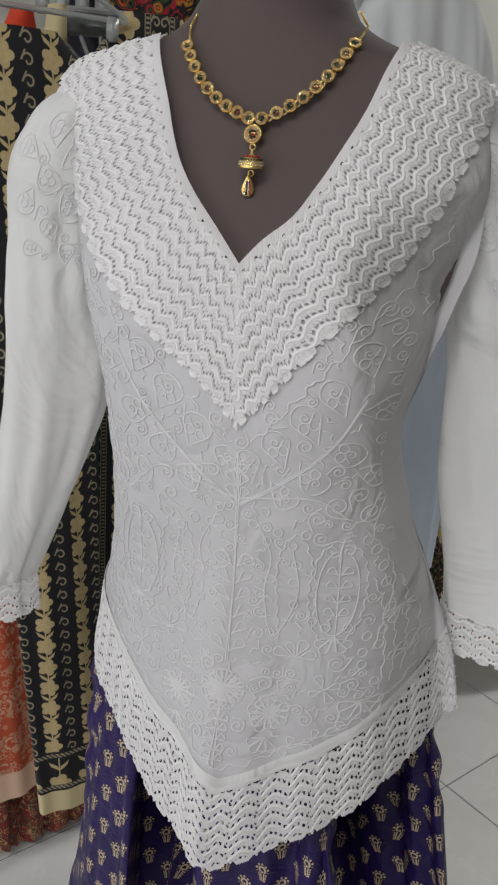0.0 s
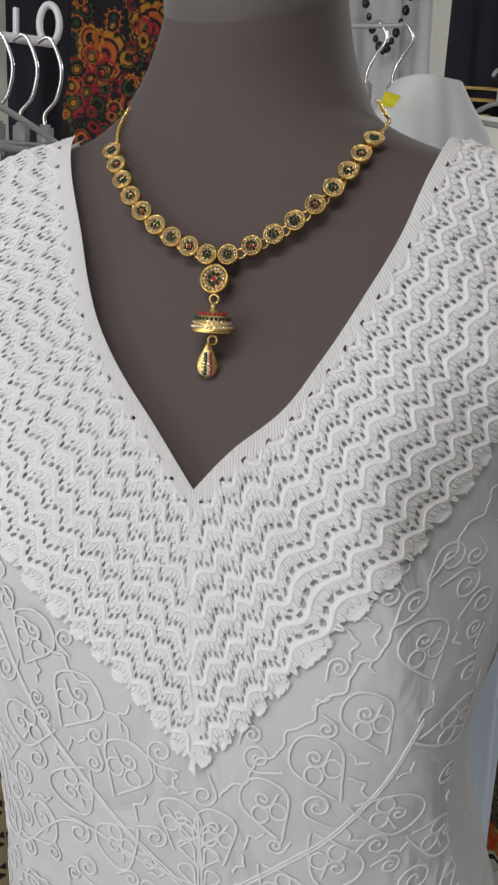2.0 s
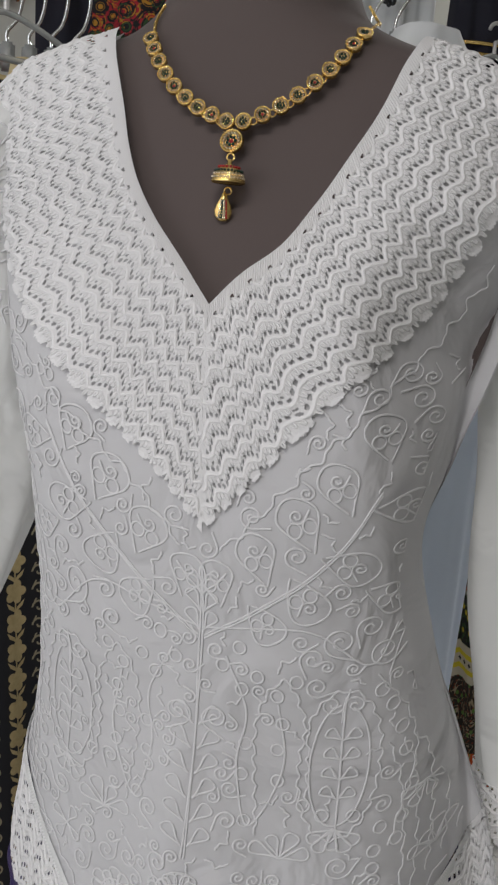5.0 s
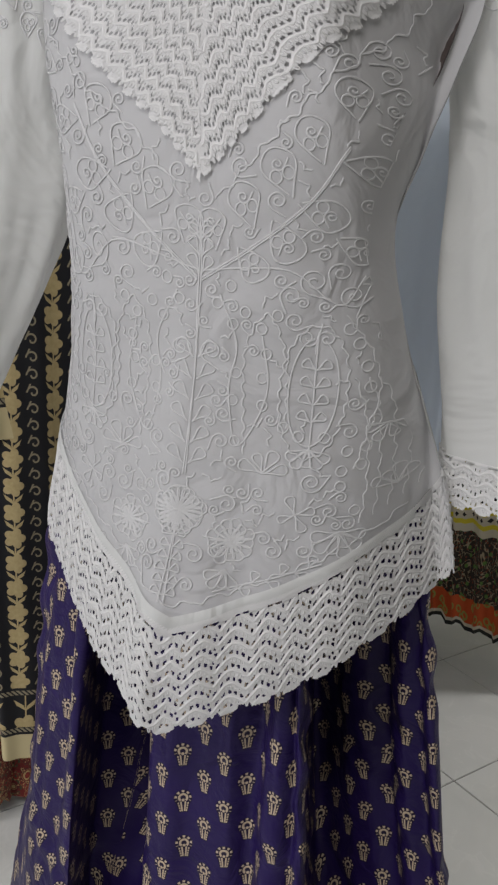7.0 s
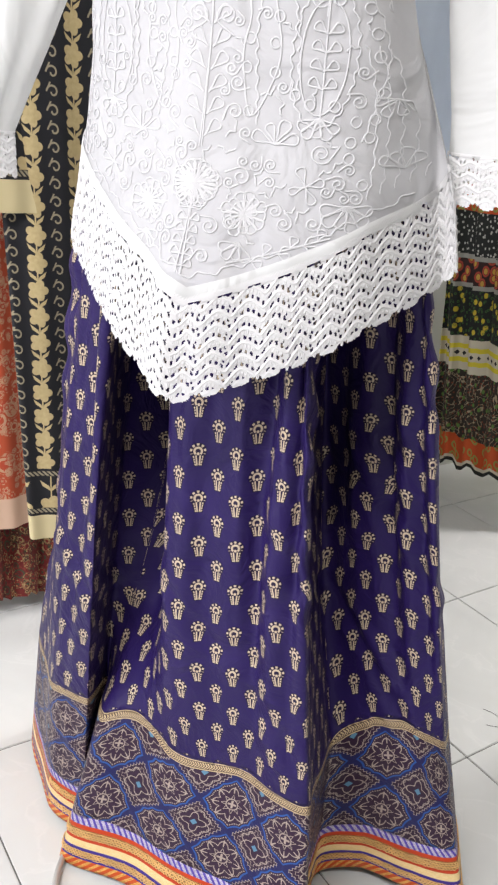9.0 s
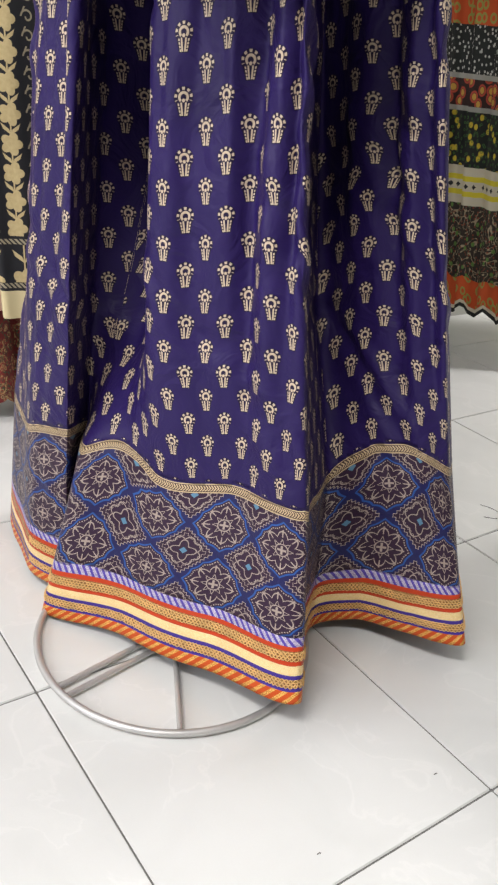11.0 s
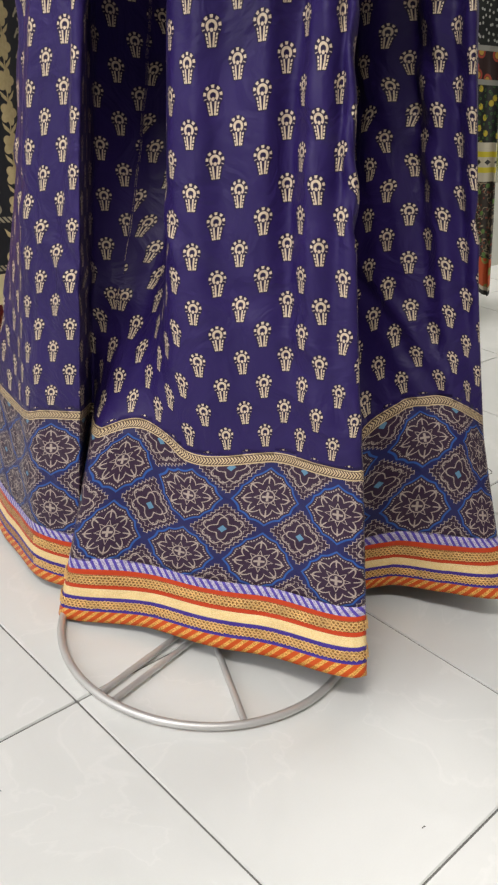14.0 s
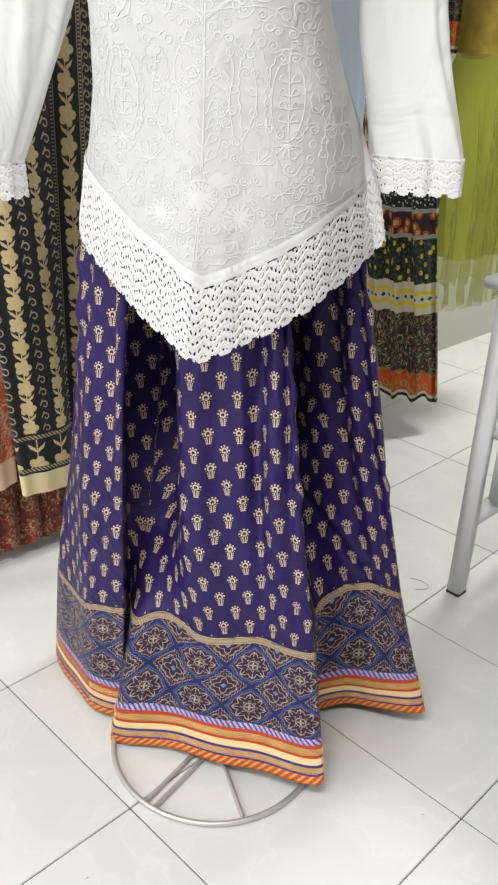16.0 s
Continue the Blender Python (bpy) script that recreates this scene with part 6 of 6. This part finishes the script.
child(mesh_of("bar", *tubes([[(0.10, 1.60, 1.930), (0.17, 1.60, 1.932), (0.236, 1.60, 1.936)]], 0.0035, 8), STEEL), gown_rail)
hanger("plastic_hanger", "clear plastic hanger beside the black gown", (0.42, 1.72, 1.86), 25, 0.06, PLASTIC, 0.025, 0.03, True, "hangers by the gown")

rail = thing("hook_rail", "white metal rail with upright hook bars", "rail", at=(-0.32, 1.41, 1.83))
d = Vector((0.96, 0.28, 0))
o = Vector((-0.30, 1.405, 1.838))
child(mesh_of("bar", *tubes([[o + d * x for x in np.linspace(-0.25, 0.06, 8)]], 0.006, 10), WHITE_PLASTIC), rail)
for k in range(6):
    q = o + d * (-0.19 + 0.040 * k)
    child(mesh_of("hook_bar", *tubes([[q, q + Vector((0, 0, 0.02)), q + Vector((0, 0, 0.036))]], 0.0042, 10), WHITE_PLASTIC), rail)
loop = [o + d * 0.052 + Vector((0.013 * math.cos(a), 0, 0.022 + 0.024 * math.sin(a))) for a in np.linspace(0, 2 * np.pi, 25)]
child(mesh_of("end_loop", *tubes([loop], 0.0046, 10), WHITE_PLASTIC), rail)

# clear moulded plate of a large hanger, with ribs
plate = thing("hanger_plate", "smoky clear plastic skirt hanger with ribs", "hanger", at=(-0.25, 1.38, 1.66))
pm = Matrix.Translation((-0.247, 1.380, 1.680)) @ Matrix.Rotation(radians(14), 4, "Z") @ Matrix.Rotation(radians(-14), 4, "X")
child(part("plate", box_bm(0.105, 0.006, 0.036, pm, 0.004), material("smoky_plastic", (0.08, 0.09, 0.09), 0.18, 0, 30, 0.1, 0.05, 300)), plate)
for k in range(5):
    child(part("rib", box_bm(0.006, 0.008, 0.05, pm @ Matrix.Translation((0.045 * (k - 2) / 2, 0, -0.04)) @ Matrix.Rotation((k - 2) * 0.35, 4, "Y"), 0.002), PLASTIC), plate)
for z in (0.022, -0.066):
    child(part("edge_bar", box_bm(0.14, 0.010, 0.008, pm @ Matrix.Translation((0, 0, z)), 0.003), PLASTIC), plate)

# cream and orange shoulders on the rail
garment("cream_blouse", "cream cotton blouse shoulder on a hanger", "blouse", (-0.315, 1.31), 60, ((1.45, 0.024), (1.62, 0.022), (1.70, 0.009)), 0.016, CREAM, (6, 0.005), (0.10, 0))
garment("orange_blouse", "bright orange blouse shoulder on a hanger", "blouse", (-0.40, 1.34), 50, ((1.40, 0.05), (1.62, 0.045), (1.70, 0.012)), 0.02, ORANGE_PLAIN, (6, 0.004), (0.16, 0))

tag = thing("price_tag", "yellow paper tag on the white blouse", "tag", at=(0.265, 1.585, 1.835))
bm = box_bm(0.055, 0.002, 0.020, Matrix.Translation((0.234, 1.55, 1.814)) @ Matrix.Rotation(radians(14), 4, "Y"), 0.0008)
child(part("paper", bm, YELLOW_TAG), tag)

# ---- the side table ----
table = thing("side_table", "white painted side table with a drawer and lower rail", "table", at=(0.695, 1.19, 0))
TM = Matrix.Rotation(math.atan2(E2.y, E2.x), 4, "Z")


def table_part(name, p, q, z, sp, sq, sz, bevel=0.003, mat=WHITE_PAINT):
    c = Vector((0.697, 1.186, 0)) + E1 * p + E2 * q + Vector((0, 0, z))
    return child(part(name, box_bm(sq, sp, sz, Matrix.Translation(c) @ TM, bevel), mat), table)


RUBBER = material("black_rubber", (0.02, 0.02, 0.02), 0.7)
for p, q in ((0, 0), (0, 0.62), (0.44, 0), (0.44, 0.62)):
    leg = table_part("leg", p, q, 0.38, 0.034, 0.036, 0.75)
    foot = table_part("foot", p, q, 0.004, 0.035, 0.037, 0.008, 0.001, RUBBER)
table_part("tabletop", 0.22, 0.31, 0.765, 0.52, 0.70, 0.024)
table_part("shelf", 0.22, 0.31, 0.425, 0.43, 0.60, 0.02)
table_part("drawer", 0.22, 0.31, 0.325, 0.40, 0.57, 0.165, 0.012)
table_part("lower_rail", 0.0, 0.31, 0.205, 0.022, 0.60, 0.05)
table_part("lower_rail", 0.44, 0.31, 0.205, 0.022, 0.60, 0.05)

# ---- small litter on the floor ----
THREAD = material("dark_thread", (0.05, 0.045, 0.04), 0.8)
th = thing("loose_thread", "short dark thread lying on the floor tiles", "thread", at=(0.62, 1.22, 0))
curl = [(0.60 + 0.035 * math.sin(a), 1.235 + 0.012 * math.cos(a * 1.4) - 0.01 * a, 0.0012) for a in np.linspace(0.0, 3.2, 24)]
child(mesh_of("thread", *tubes([curl], 0.0005, 5), THREAD), th)
for x, y in ((-0.14, 0.47), (0.28, 0.42), (-0.02, 0.30), (0.42, 0.55), (0.31, 0.34)):
    f = thing("lint_fleck", "tiny dark fleck of lint on the floor", "lint", "lint on the floor", at=(x, y, 0))
    child(mesh_of("fleck", *tubes([[(x, y, 0.001), (x + 0.003, y + 0.002, 0.0016), (x + 0.004, y + 0.0015, 0.001)]], 0.0005, 5), THREAD), f)

# ---- floor tiles ----


def tile_glaze():
    """Pale glazed tile with faint clouds, each a little different."""
    mat = material("glazed_tile", (0.66, 0.68, 0.66), 0.38, 0, 14, 0.035, 0.02, 500)
    s = Sum(mat)
    info = s.nt.nodes.new("ShaderNodeObjectInfo")
    n = s.node("ShaderNodeTexNoise", Scale=7.0, Detail=6.0, Distortion=0.9)
    geo = s.nt.nodes.new("ShaderNodeTexCoord")
    add = s.nt.nodes.new("ShaderNodeVectorMath")
    add.operation = "ADD"
    s.nt.links.new(geo.outputs["Object"], add.inputs[0])
    comb = s.node("ShaderNodeCombineXYZ", X=s("MULTIPLY", info.outputs["Random"], 40.0), Y=s("MULTIPLY", info.outputs["Random"], 17.0))
    s.nt.links.new(comb.outputs[0], add.inputs[1])
    s.nt.links.new(add.outputs[0], n.inputs["Vector"])
    cloud = s.mix(n.outputs["Fac"], rgb(0.60, 0.615, 0.595), rgb(0.74, 0.75, 0.73))
    vein = s.below(s("ABSOLUTE", s("SUBTRACT", n.outputs["Fac"], 0.56)), 0.006, 0.012)
    recolour(mat, s.mix(s("MULTIPLY", vein, 0.35), cloud, rgb(0.80, 0.80, 0.78)))
    return mat


tile_bm = box_bm(0.3975, 0.3975, 0.010, Matrix.Translation((0, 0, -0.005)), 0.0012)
tile_me = bpy.data.meshes.new("tile")
tile_bm.to_mesh(tile_me)
tile_bm.free()
tile_me.materials.append(tile_glaze())
for i in range(-3, 8):
    for j in range(-7, 9):
        ob = new("tile", tile_me)
        ob.matrix_world = Matrix.Translation(room(0.2 + 0.4 * i, 0.2 + 0.4 * j)) @ Matrix.Rotation(math.atan2(E2.y, E2.x), 4, "Z")
        ob.parent = floor
